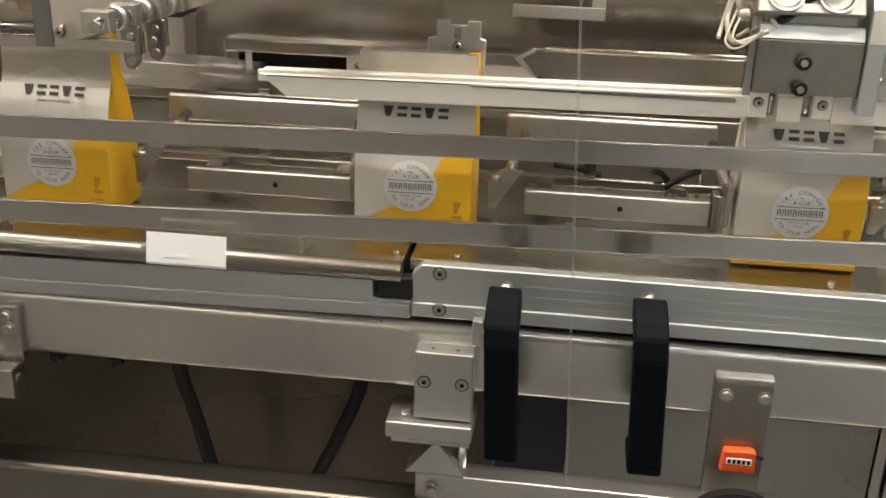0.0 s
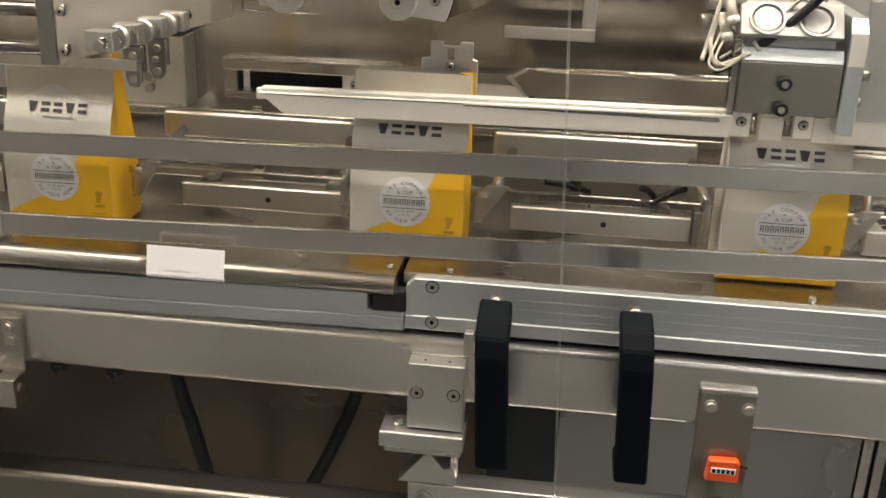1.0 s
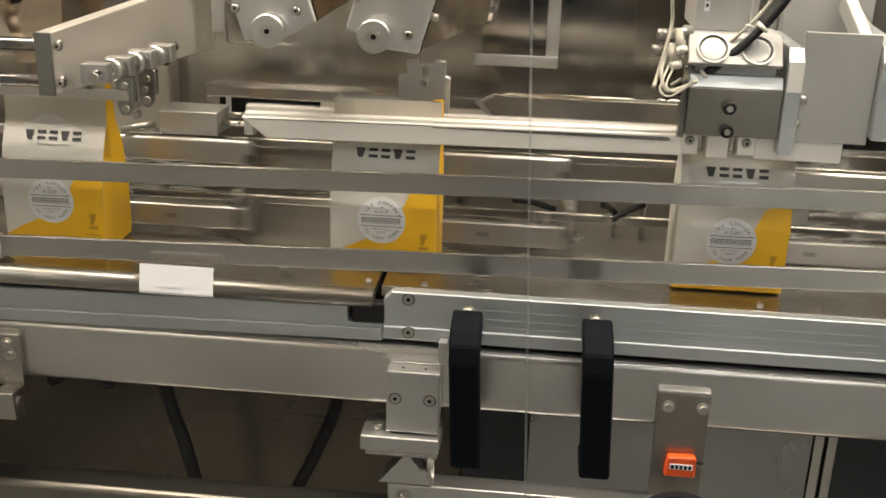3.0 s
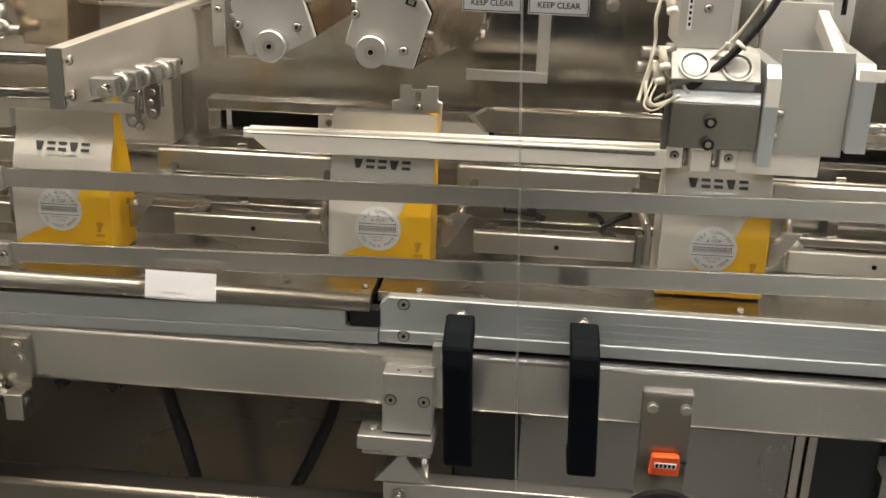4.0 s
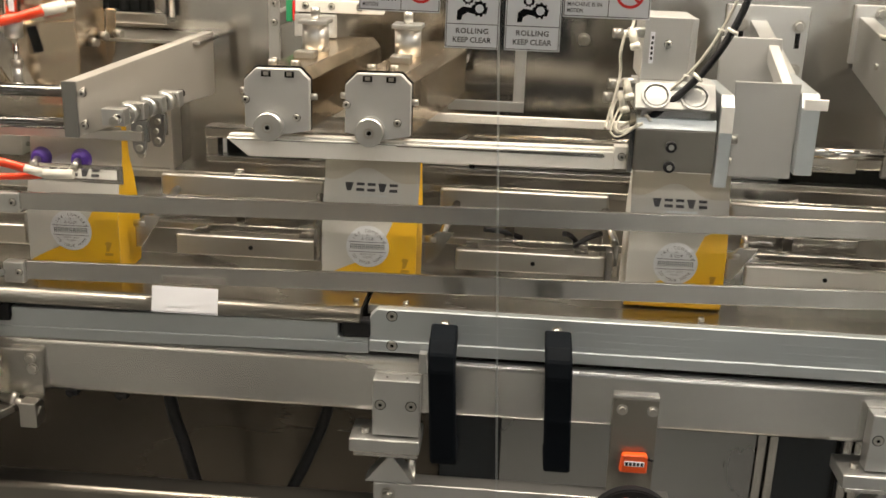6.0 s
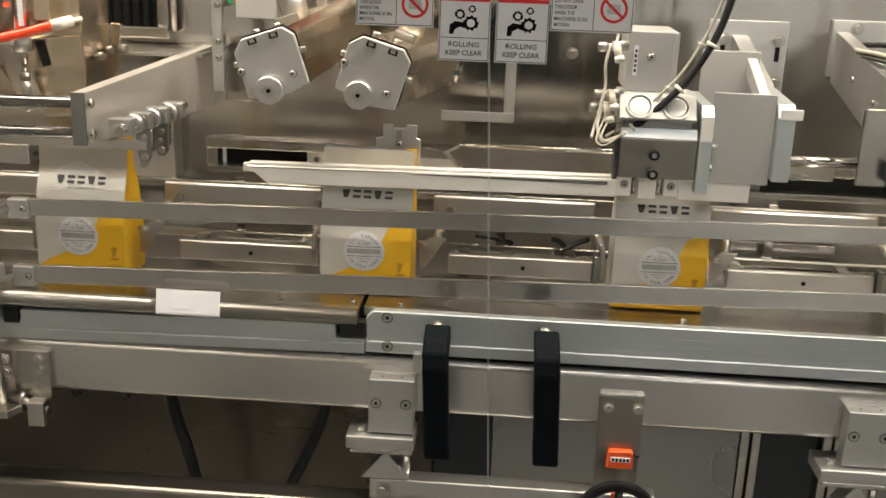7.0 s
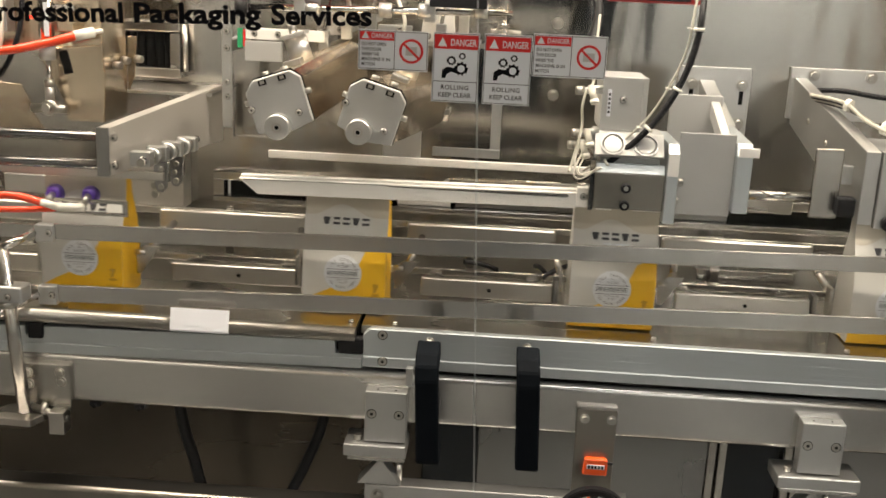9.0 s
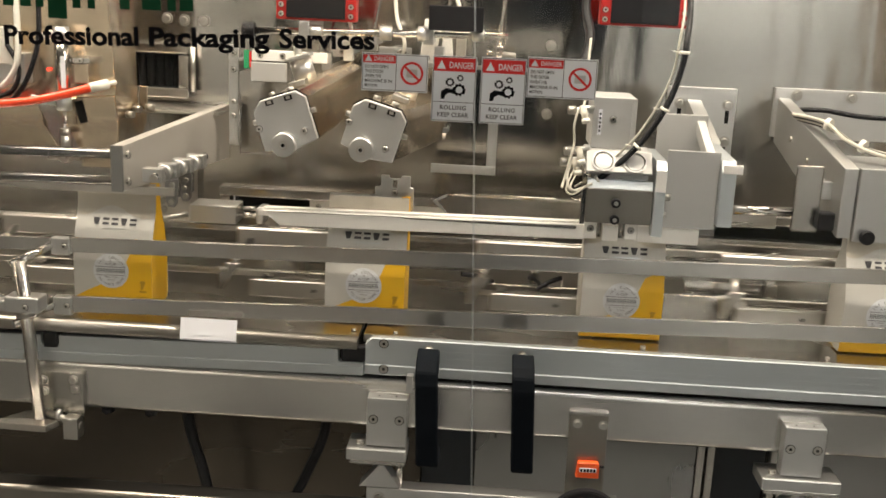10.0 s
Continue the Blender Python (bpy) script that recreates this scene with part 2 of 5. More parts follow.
def lettering(text, x, z, y, height=0, width=0, align="CENTER", spacing=1.0, turn=0.0, bold=0.0):
    """Flat letters that face the aisle, at (x, z) on the plane y, with a cap height or a total width."""
    cu = bpy.data.curves.new("lettering", "FONT")
    cu.body, cu.size, cu.align_x, cu.space_character, cu.offset = text, 1.0, align, spacing, bold
    cu.resolution_u = 3
    ob = new("lettering", cu)
    bpy.context.view_layer.update()
    me = bpy.data.meshes.new_from_object(ob.evaluated_get(bpy.context.evaluated_depsgraph_get()))
    bpy.data.objects.remove(ob)
    bpy.data.curves.remove(cu)
    bm = bmesh.new()
    bm.from_mesh(me)
    bpy.data.meshes.remove(me)
    xs = [v.co.x for v in bm.verts]
    sz = height / 0.7 if height else width / (max(xs) - min(xs))
    sx = width / (max(xs) - min(xs)) if width else sz
    for v in bm.verts:
        v.co = Vector((v.co.x * sx, 0, v.co.y * sz))
    bmesh.ops.transform(bm, matrix=Matrix.Translation((x, y, z)) @ Matrix.Rotation(-radians(turn), 4, "Y"), verts=bm.verts)
    for f in bm.faces:
        if f.normal.y > 0:
            f.normal_flip()
    return bm


def disc(x, z, y, r, seg=32):
    bm = bmesh.new()
    bm.faces.new([bm.verts.new((x + r * math.cos(2 * math.pi * k / seg), y, z + r * math.sin(2 * math.pi * k / seg))) for k in range(seg)])
    return bm


def screw_mesh(r, head=0.5, hexed=False):
    """A socket-head screw that faces -y."""
    seg = 6 if hexed else 20
    body = rod((0, 0, 0), (0, -r * head * 1.6, 0), r, seg=seg, bevel=r * 0.12)
    if hexed:
        body = merge(body, rod((0, 0.0005, 0), (0, -r * 0.25, 0), r * 1.35, seg=20))
        me = bpy.data.meshes.new("screw")
        body.to_mesh(me)
        me.materials.append(ZINC)
    else:
        y = -r * head * 1.6
        lip = ring((0, 0, 0), r * 0.62, r * 0.5, y - r * 0.02, y, 20)
        sock = rod((0, y + 0.0002, 0), (0, y - r * 0.015, 0), r * 0.40, seg=6)
        n = len(body.faces) + len(lip.faces)
        bm = merge(body, lip, sock, ring((0, 0, 0), r * 1.17, r * 1.0, -0.0003, 0.0, 20))
        me = bpy.data.meshes.new("screw")
        bm.to_mesh(me)
        me.materials.append(ZINC)
        me.materials.append(DARK)
        for k, p in enumerate(me.polygons):
            p.material_index = 1 if k >= n else 0
        bm.free()
        return me
    body.free()
    return me


SCREW = screw_mesh(0.0068, head=0.12)
SCREW_S = screw_mesh(0.0048)
HEX = screw_mesh(0.0058, hexed=True)
HEX_L = screw_mesh(0.008, hexed=True)


# ---------------------------------------------------------------- room
def structure(name, bm, material, label, category):
    return tagged(part(name, bm, material), label, category, kind="structure")


# Unseen room: ceiling and wall tones are made up for the steel's reflections.
structure("floor", bx(-4, 4, -4.5, 2.5, -0.05, 0.0, 0), CONCRETE, "grey sealed workshop floor", "floor")
structure("ceiling", bx(-4, 4, -4.5, 2.5, 3.0, 3.05, 0), CEILING_PAINT, "unseen ceiling, dark for the steel's reflections", "ceiling")
structure("wall_south", bx(2.5, 4, -4.6, -4.5, 0, 3, 0), ROOM_WARM, "unseen warm-toned wall band added for reflections", "wall")
structure("wall_south", bx(0.95, 2.5, -4.6, -4.5, 0, 3, 0), ROOM_PAINT, "unseen pale wall band added for bright reflections", "wall")
# Unseen dark panel, added to mirror dark in the machine's back plate.
structure("door_1", bx(-0.3, 0.95, -4.6, -4.5, 0, 3, 0), SMOKE, "unseen dark panel added for the back plate's dark reflection", "door")
structure("wall_south", bx(-1.2, -0.3, -4.6, -4.5, 0, 3, 0), ROOM_WARM, "unseen warm-toned wall band added for reflections", "wall")
structure("wall_south", bx(-4, -1.2, -4.6, -4.5, 0, 3, 0), ROOM_PAINT, "unseen pale wall band added for bright reflections", "wall")
structure("wall_north", bx(-4, 4, 2.5, 2.6, 0, 3, 0), ROOM_PAINT, "plain pale room wall", "wall")
structure("wall_west", bx(-4.1, -4, -4.5, 2.5, 0, 3, 0), ROOM_WARM, "unseen warm-toned room wall", "wall")
structure("wall_east", bx(4, 4.1, -4.5, 2.5, 0, 3, 0), ROOM_PAINT, "plain pale room wall", "wall")

# ---------------------------------------------------------------- machine shell
SLOT = (-0.376, 1.25, 1.103, 1.136)
structure("wall_machine_back", merge(
    bx(-1.8, 1.9, 0.55, 0.565, 0.45, SLOT[2], 0), bx(-1.8, 1.9, 0.55, 0.565, SLOT[3], 2.1, 0),
    bx(-1.8, SLOT[0], 0.55, 0.565, SLOT[2], SLOT[3], 0), bx(SLOT[1], 1.9, 0.55, 0.565, SLOT[2], SLOT[3], 0)),
    STEEL_V, "brushed stainless back plate of the machine", "wall")
# Box painted near-black, so the slot's inner shade is colour.
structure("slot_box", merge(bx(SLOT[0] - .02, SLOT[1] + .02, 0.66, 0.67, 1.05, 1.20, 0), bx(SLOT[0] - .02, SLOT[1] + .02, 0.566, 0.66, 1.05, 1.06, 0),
    bx(SLOT[0] - .02, SLOT[1] + .02, 0.566, 0.66, 1.19, 1.20, 0)), DARK, "near-black box behind the long slot, shade in its colour", "recess")
fr = thing("slot_frame", (0.4, 0.55, 1.09), "polished steel frame round a long black slot", "frame", kind="structure")
part("frame_strip", bx(SLOT[0] - 0.022, SLOT[1], 0.528, 0.549, SLOT[3], SLOT[3] + 0.020, 0.003), RAIL, fr)
part("frame_strip", bx(SLOT[0] - 0.022, SLOT[1], 0.534, 0.549, SLOT[2] - 0.012, SLOT[2], 0.002), RAIL, fr)
part("frame_strip", bx(SLOT[0] - 0.022, SLOT[0], 0.534, 0.549, SLOT[2], SLOT[3], 0.002), RAIL, fr)
for x0, x1 in ((-0.212, -0.13), (-0.03, 0.075)):
    sl = tagged(part("slot_slider", bx(x0, x1, 0.545, 0.575, SLOT[2] + 0.001, SLOT[3] - 0.001, 0.001), WHITE_ALU), "pale aluminium slider in the black slot", "slider", "slot sliders")
    shared("screw", SCREW_S, sl, (x0 + 0.018, 0.545, 1.120))
structure("slot_cover", bx(0.085, 0.62, 0.552, 0.570, SLOT[2] + 0.001, SLOT[3] - 0.001, 0.001), DULL, "dull steel cover strip in the long slot", "cover")
structure("wall_machine_left", bx(-1.82, -1.8, -0.02, 0.565, 0, 2.1, 0), STEEL_V, "stainless end plate of the machine", "wall")
structure("wall_machine_right", bx(1.9, 1.92, -0.02, 0.565, 0, 2.1, 0), STEEL_V, "stainless end plate of the machine", "wall")

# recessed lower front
structure("lower_panel", bx(-1.8, 0.055, 0.30, 0.31, 0.0, 0.93, 0), SHADED_STEEL, "brown brushed lower panel, beam shade in its colour", "panel")
structure("lower_panel", bx(0.16, 0.577, 0.30, 0.31, 0.0, 0.93, 0), DULL, "grey stainless lower panel below the beam", "panel")
# Blue-black sheets; the shade inside the openings is their colour.
structure("lower_window", merge(bx(0.057, 0.158, 0.318, 0.324, 0.0, 0.93, 0)), SMOKE, "blue-black sheet between lower panels, painted as the opening's shade", "panel")
structure("lower_window", merge(bx(0.617, 0.712, 0.318, 0.324, 0.0, 0.93, 0)), SMOKE, "blue-black sheet between lower panels, painted as the opening's shade", "panel")
structure("lower_panel", bx(0.750, 1.9, 0.30, 0.31, 0.0, 0.93, 0), DULL, "grey stainless lower panel below the beam", "panel")
for x in (0.579, 0.598, 0.716, 0.734):
    structure("panel_post", bx(x, x + 0.014, 0.295, 0.318, 0.0, 0.93, 0.002), STEEL_V, "narrow stainless post beside a dark opening", "post")
structure("beam_lower", bx(-1.8, 1.9, 0.012, 0.06, 0.65, 0.727, 0.008, 4), ROLL, "square stainless tube at the foot of the frame", "beam")
structure("beam_front", bx(-1.8, 1.9, 0.060, 0.135, 0.853, 0.9390, 0.011, 5), BEAM, "long rounded stainless box beam of the frame", "beam")

# table and tray
structure("table_plate", bx(-0.036, 1.9, 0.0795, 0.55, 0.996, 1.0095, 0.001), TABLE, "shiny stainless slide table under the bags", "table")
tray = structure("tray_plate", bx(-1.8, -0.043, 0.070, 0.55, 1.0025, 1.009, 0.0), TABLE, "shiny stainless tray with a rolled front edge", "table")
part("rolled_edge", rod((-1.8, 0.0690, 0.9965), (-0.0435, 0.0690, 0.9965), 0.0122, seg=32), ROLL, tray)
# Solid near-black blocks painted as the shade in the gap below.
structure("tray_channel", merge(bx(-1.8, -0.043, 0.0825, 0.40, 0.945, 0.9980, 0.002), bx(-0.036, 1.9, 0.081, 0.40, 0.940, 0.9955, 0)), DARK, "near-black block painted as shade under the tray edge", "recess")
for x in (-0.054, 0.016, 0.425, 0.725, 1.055):
    st = thing("table_stud", (x, 0.092, 1.0095), "small steel stud screwed into the table", "screw", "table studs")
    part("stud", rod((x, 0.092, 1.0095), (x, 0.092, 1.0145), 0.0045, 0.004, 12), ZINC, st)

pr = thing("edge_profile", (0.9, 0.07, 0.946), "grey anodised aluminium edge profile with fine grooves", "profile", kind="structure")
part("profile_bar", prism(((-0.031, 0.9465), (-0.031, 0.998), (-0.020, 1.0095), (1.9, 1.0095), (1.9, 0.9465)), 1, 0.064, 0.079, 0.0014), ALU, pr)
for z, h in ((0.992, 0.0012), (0.9800, 0.0012), (0.9700, 0.0014)):
    part("groove_rib", bx(0.04, 1.9, 0.0637, 0.0645, z, z + h * 0.6, 0), ALU, pr)
part("groove_rib", bx(-0.031, 1.9, 0.0615, 0.0645, 0.9465, 0.9635, 0.0015), ALU, pr)
for x, z in ((0.0, 1.0), (0.001, 0.957)):
    shared("screw", SCREW, pr, (x, 0.064 if z > 0.97 else 0.0615, z))
pl = thing("edge_profile", (-0.5, 0.07, 0.946), "grey anodised aluminium edge profile with a notch", "profile", kind="structure")
TILT = Matrix.Translation((-0.031, 0, 0.96)) @ Matrix.Rotation(radians(-0.9), 4, "Y") @ Matrix.Translation((0.031, 0, -0.96))
part("profile_bar", turned(prism(((-0.0315, 0.943), (-0.0315, 0.966), (-0.0745, 0.966), (-0.0745, 0.9875), (-0.545, 0.9875), (-0.545, 0.972), (-0.575, 0.972), (-0.575, 0.9875), (-1.8, 0.9875), (-1.8, 0.943)), 1, 0.064, 0.079, 0.0012), TILT), ALU, pl)
part("groove_rib", turned(bx(-1.79, -0.0325, 0.0612, 0.0645, 0.943, 0.9600, 0.0015), TILT), ALU, pl)
for x0 in (-0.0735, -0.574):
    stp = thing("stop_block", (x0 + 0.02, 0.07, 0.966), "black plastic stop block sitting in a profile notch", "block", "stop blocks")
    part("block", turned(bx(x0 + 0.004, x0 + (0.044 if x0 > -0.5 else 0.028), 0.0600, 0.0785, 0.9665, 0.9930, 0.003), TILT), BLACK_PLASTIC, stp)
shared("screw", SCREW_S, pl, (-0.60, 0.061, 0.942))

tag = thing("paper_tag", (-0.29, 0.055, 0.99), "white paper tag folded over the tray edge", "tag")
LEAN = Matrix.Translation((0, 0.0545, 0.9925)) @ Matrix.Rotation(radians(-14), 4, "X") @ Matrix.Translation((0, -0.0545, -0.9925))
part("card", turned(bx(-0.337, -0.243, 0.0545, 0.0552, 0.9915, 1.0260, 0.0002), LEAN), PAPER_TAG, tag)
part("fold", bx(-0.337, -0.243, 0.0545, 0.0578, 0.9885, 0.9914, 0.0004), PAPER_TAG, tag)
part("faint_print", turned(bx(-0.314, -0.284, 0.0540, 0.0544, 0.9985, 1.0020, 0), LEAN), SIGN_GREY, tag, "faint grey line of unreadable print")


# ---------------------------------------------------------------- guide rails
def slanted(x0, x1, y0, y1, z0, z1, dy, h, name, parent):
    """A bar whose top runs from (x0, y0, z0) to (x1, y1, z1)."""
    bm = bx(x0, x1, 0, dy, -h, 0, 0.0016, 2)
    for v in bm.verts:
        f = (v.co.x - x0) / (x1 - x0)
        v.co += Vector((0, y0 + f * (y1 - y0), z0 + f * (z1 - z0)))
    return part(name, bm, RAIL, parent)


for zl, zr, h in ((1.1450, 1.1630, 0.0255), (1.0440, 1.0655, 0.0280)):
    g = thing("guide_rail", (0, 0.1, zl - h), "flat polished steel guide rail in front of the bags", "rail", "front guide rails")
    s1 = (zr - zl) / 1.30
    slanted(-0.528, 1.5, 0.080, 0.117, zl, zl + s1 * 2.03, 0.006, h, "bar", g)
    slanted(-1.5, -0.545, 0.072, 0.080, zl - 0.002 - 0.95 * s1, zl - 0.002, 0.006, h * 0.9, "bar", g)
    part("end_clamp", bx(-0.556, -0.526, 0.074, 0.092, zl - h - 0.004, zl - 0.001, 0.002), ALU_CAST, g)
    shared("screw", SCREW_S, g, (-0.533, 0.074, zl - h * 0.55))
    part("arm_rod", rod((-0.552, 0.085, zl - 0.013), (-0.60, 0.022, zl - 0.035), 0.0065), CHROME, g)

po = thing("rail_post", (-0.57, 0.03, 0.845), "round stainless post that carries the guide rails", "post")
part("post_rod", rod((-0.5665, 0.028, 0.846), (-0.588, 0.028, 1.115), 0.0105, seg=24), ROUND, po)
part("clamp_block", bx(-0.610, -0.553, 0.012, 0.048, 1.032, 1.058, 0.003), ALU_CAST, po)
part("clamp_block", bx(-0.660, -0.600, 0.020, 0.046, 1.030, 1.048, 0.003), ALU_CAST, po)
part("collar", rod((-0.582, 0.028, 1.022), (-0.583, 0.028, 1.032), 0.015), ZINC, po)
shared("screw", SCREW_S, po, (-0.575, 0.012, 1.042))
part("foot_plate", prism(((-0.640, 0.0), (-0.545, -0.004), (-0.520, 0.058), (-0.600, 0.058)), 2, 0.834, 0.8455), STEEL, po)

lb = thing("post_bracket", (-0.53, 0.06, 0.84), "bolted stainless angle bracket on the frame beam", "bracket")
part("back_plate", bx(-0.572, -0.4925, 0.050, 0.0595, 0.8475, 0.921, 0.0015), STEEL, lb)
part("cheek_plate", bx(-0.5185, -0.4935, 0.022, 0.0495, 0.812, 0.850, 0.0015), STEEL, lb)
part("cross_bolt", rod((-0.55, 0.035, 0.853), (-0.492, 0.035, 0.834), 0.006), ZINC, lb)
part("cross_nut", rod((-0.535, 0.035, 0.853), (-0.527, 0.035, 0.85), 0.010, seg=6), ZINC, lb)
for x, z in ((-0.508, 0.908), (-0.506, 0.892), (-0.560, 0.905), (-0.559, 0.885)):
    shared("bolt", HEX, lb, (x, 0.050, z))


lb.location.x -= 0.008


# ---------------------------------------------------------------- beam blocks
def beam_block(x, z, wide):
    b = thing("beam_block", (x, 0.03, z - 0.11), "machined aluminium clamp block bolted to the beam", "block", "clamp blocks on the beam")
    part("body", bx(x - 0.011, x + 0.055, 0.034, 0.0595, z - 0.047, z + 0.037, 0.0015), ALU_CAST, b)
    if x < 0.3:
        part("rear_lug", bx(x + 0.051, x + 0.062, 0.045, 0.0595, z + 0.045, z + 0.075, 0.001), ALU_CAST, b)
    part("foot", bx(x - 0.042, x + wide, 0.022, 0.085, z - 0.069, z - 0.049, 0.002), ALU_CAST, b)
    part("foot_strip", bx(x - 0.036, x + wide - 0.002, 0.026, 0.080, z - 0.077, z - 0.070, 0.001), RAIL, b)
    shared("screw", SCREW, b, (x, 0.034, z))
    shared("screw", SCREW, b, (x + 0.043, 0.034, z))
    for dx in (0.008, 0.036):
        part("pin_hole", rod((x + dx, 0.046, z + 0.0365), (x + dx, 0.046, z + 0.0374), 0.0018, seg=10), DARK, b)
    part("foot_screw", rod((x - 0.022, 0.045, z - 0.049), (x - 0.022, 0.045, z - 0.041), 0.006), ZINC, b)
    part("wedge", prism(((x - 0.020, z - 0.119), (x + 0.012, z - 0.079), (x + 0.020, z - 0.079), (x + 0.050, z - 0.119)), 1, 0.03, 0.06), ALU_CAST, b)
    part("spindle", rod((x + 0.045, 0.05, z - 0.13), (x + 0.045, 0.05, z - 0.077), 0.006), CHROME, b)
    return b


beam_block(-0.0105, 0.879, 0.057)
beam_block(0.667, 0.874, 0.085)
cb = thing("cross_slide", (0.15, 0.03, 0.72), "pale aluminium slide bar under a clamp block", "bar")
part("bar", bx(-0.018, 0.40, 0.030, 0.062, 0.706, 0.759, 0.002), ALU_CAST, cb)
shared("bolt", HEX_L, cb, (0.003, 0.030, 0.741))
part("bolt_cap", rod((0.003, 0.022, 0.741), (0.003, 0.020, 0.741), 0.006, seg=16), ZINC, cb)


def cable(points, r, label, parent_name="cable", mat=None):
    c = thing(parent_name, points[0], label, "cable")
    part("sheath", hose(points, r), mat or BLACK_PLASTIC, c)
    return c


cable([(-0.378, 0.20, 0.995), (-0.366, 0.19, 0.80), (-0.338, 0.18, 0.70), (-0.312, 0.17, 0.60), (-0.30, 0.17, 0.48)], 0.0098, "thick black cable hanging below the beam")
cable([(-0.098, 0.21, 0.99), (-0.112, 0.2, 0.80), (-0.145, 0.19, 0.70), (-0.19, 0.18, 0.60), (-0.22, 0.18, 0.48)], 0.0092, "black cable hanging below the beam")

for x in (-0.394, -0.468):
    cl = thing("cable_clip", (x, 0.075, 0.846), "small black cable clip under the frame beam", "clip", "clips under the beam")
    part("clip", bx(x - 0.009, x + 0.009, 0.066, 0.090, 0.8445, 0.8528, 0.0015), BLACK_PLASTIC, cl)
    part("loop", rod((x, 0.066, 0.847), (x, 0.0625, 0.847), 0.0035, seg=12), BLACK_PLASTIC, cl)

cn = thing("position_counter", (0.342, 0.05, 0.78), "orange position counter on a steel bracket with black handwheel", "counter")
part("bracket_plate", bx(0.3115, 0.3745, 0.052, 0.0598, 0.752, 0.903, 0.001), ROLL, cn)
part("bracket_lip", bx(0.3115, 0.3745, 0.052, 0.0605, 0.9035, 0.909, 0.001), RAIL, cn)
for x in (0.3245, 0.3665):
    shared("bolt", HEX, cn, (x, 0.052, 0.887))
oc = part("counter_case", prism(((0.3265, 0.7955), (0.3290, 0.8235), (0.3610, 0.8245), (0.3650, 0.8210), (0.3650, 0.7955)), 1, 0.040, 0.0517, 0.002), ORANGE, cn, "glossy orange plastic counter case")
part("window", bx(0.3325, 0.3605, 0.0390, 0.0402, 0.8070, 0.8145, 0.0003), PAPER_TAG, oc)
for k in range(5):
    part("digit_bar", bx(0.3340 + 0.0053 * k, 0.3375 + 0.0053 * k, 0.0384, 0.0389, 0.8082, 0.8132, 0), INK, oc)
part("lock_lever", rod((0.3650, 0.04, 0.819), (0.3715, 0.036, 0.8195), 0.0022), BLACK_PLASTIC, cn)
whl = ring((0.345, 0, 0.730), 0.060, 0.048, 0.004, 0.020, 40)
bmesh.ops.bevel(whl, geom=whl.edges[:], offset=0.002, segments=2, affect="EDGES")
wheel = part("handwheel", whl, BLACK_PLASTIC, cn, "black plastic handwheel with spokes")
part("hub", rod((0.345, 0.0, 0.730), (0.345, 0.050, 0.730), 0.016), BLACK_PLASTIC, wheel)
for k in range(3):
    a = radians(90 + 120 * k)
    part("spoke", rod((0.345, 0.012, 0.730), (0.345 + 0.05 * math.cos(a), 0.012, 0.730 + 0.05 * math.sin(a)), 0.006), BLACK_PLASTIC, wheel)
part("mark", bx(0.333, 0.337, 0.0, 0.003, 0.760, 0.778, 0), ORANGE, wheel)


# ---------------------------------------------------------------- doors
def leaned(bm):
    """Shears the door parts sideways to match the seam in the camera's view."""
    for v in bm.verts:
        v.co.x -= 0.045 * (v.co.z - 0.95)
    return bm


for x0, x1, lab in ((-1.3, 0.1488, "clear plastic left door leaf of the machine"), (0.1498, 1.7, "clear plastic right door leaf of the machine")):
    d = thing("glass_door", ((x0 + x1) / 2, 0, 0.55), lab, "door", "door leaves")
    p = part("pane", leaned(bx(x0, x1, 0.0, 0.005, 0.55, 1.95, 0)), GLASS, d)
    p.visible_shadow = False
    e0 = x1 - 0.0006 if x0 < 0 else x0
    e = part("sealed_edge", leaned(bx(e0, e0 + 0.0006, -0.0008, 0.0058, 0.55, 1.95, 0)), ALU, d, "grey sawn edge of the pane")
    hx = 0.0645 if x0 < 0 else 0.2125
    out = ((0.0, 1.020), (-0.040, 1.013), (-0.058, 1.000), (-0.064, 0.978), (-0.064, 0.852), (-0.060, 0.845), (-0.044, 0.841), (0.0, 0.838),
           (0.0, 0.856), (-0.034, 0.860), (-0.043, 0.870), (-0.044, 0.972), (-0.038, 0.988), (0.0, 0.998))
    h = part("door_pull", leaned(turned(prism(out, 0, hx - 0.001, hx + 0.0335, 0.0025), Matrix.Translation((0, -0.0005, 0)))), BLACK, d, "matt black plastic bow pull")
    part("pull_nut", leaned(rod((hx + 0.0155, 0.0065, 1.010), (hx + 0.0155, 0.018, 1.012), 0.007, seg=12)), ZINC, h)
    part("pull_nut", leaned(rod((hx + 0.0155, 0.0065, 0.851), (hx + 0.0155, 0.018, 0.851), 0.007, seg=12)), ZINC, h)


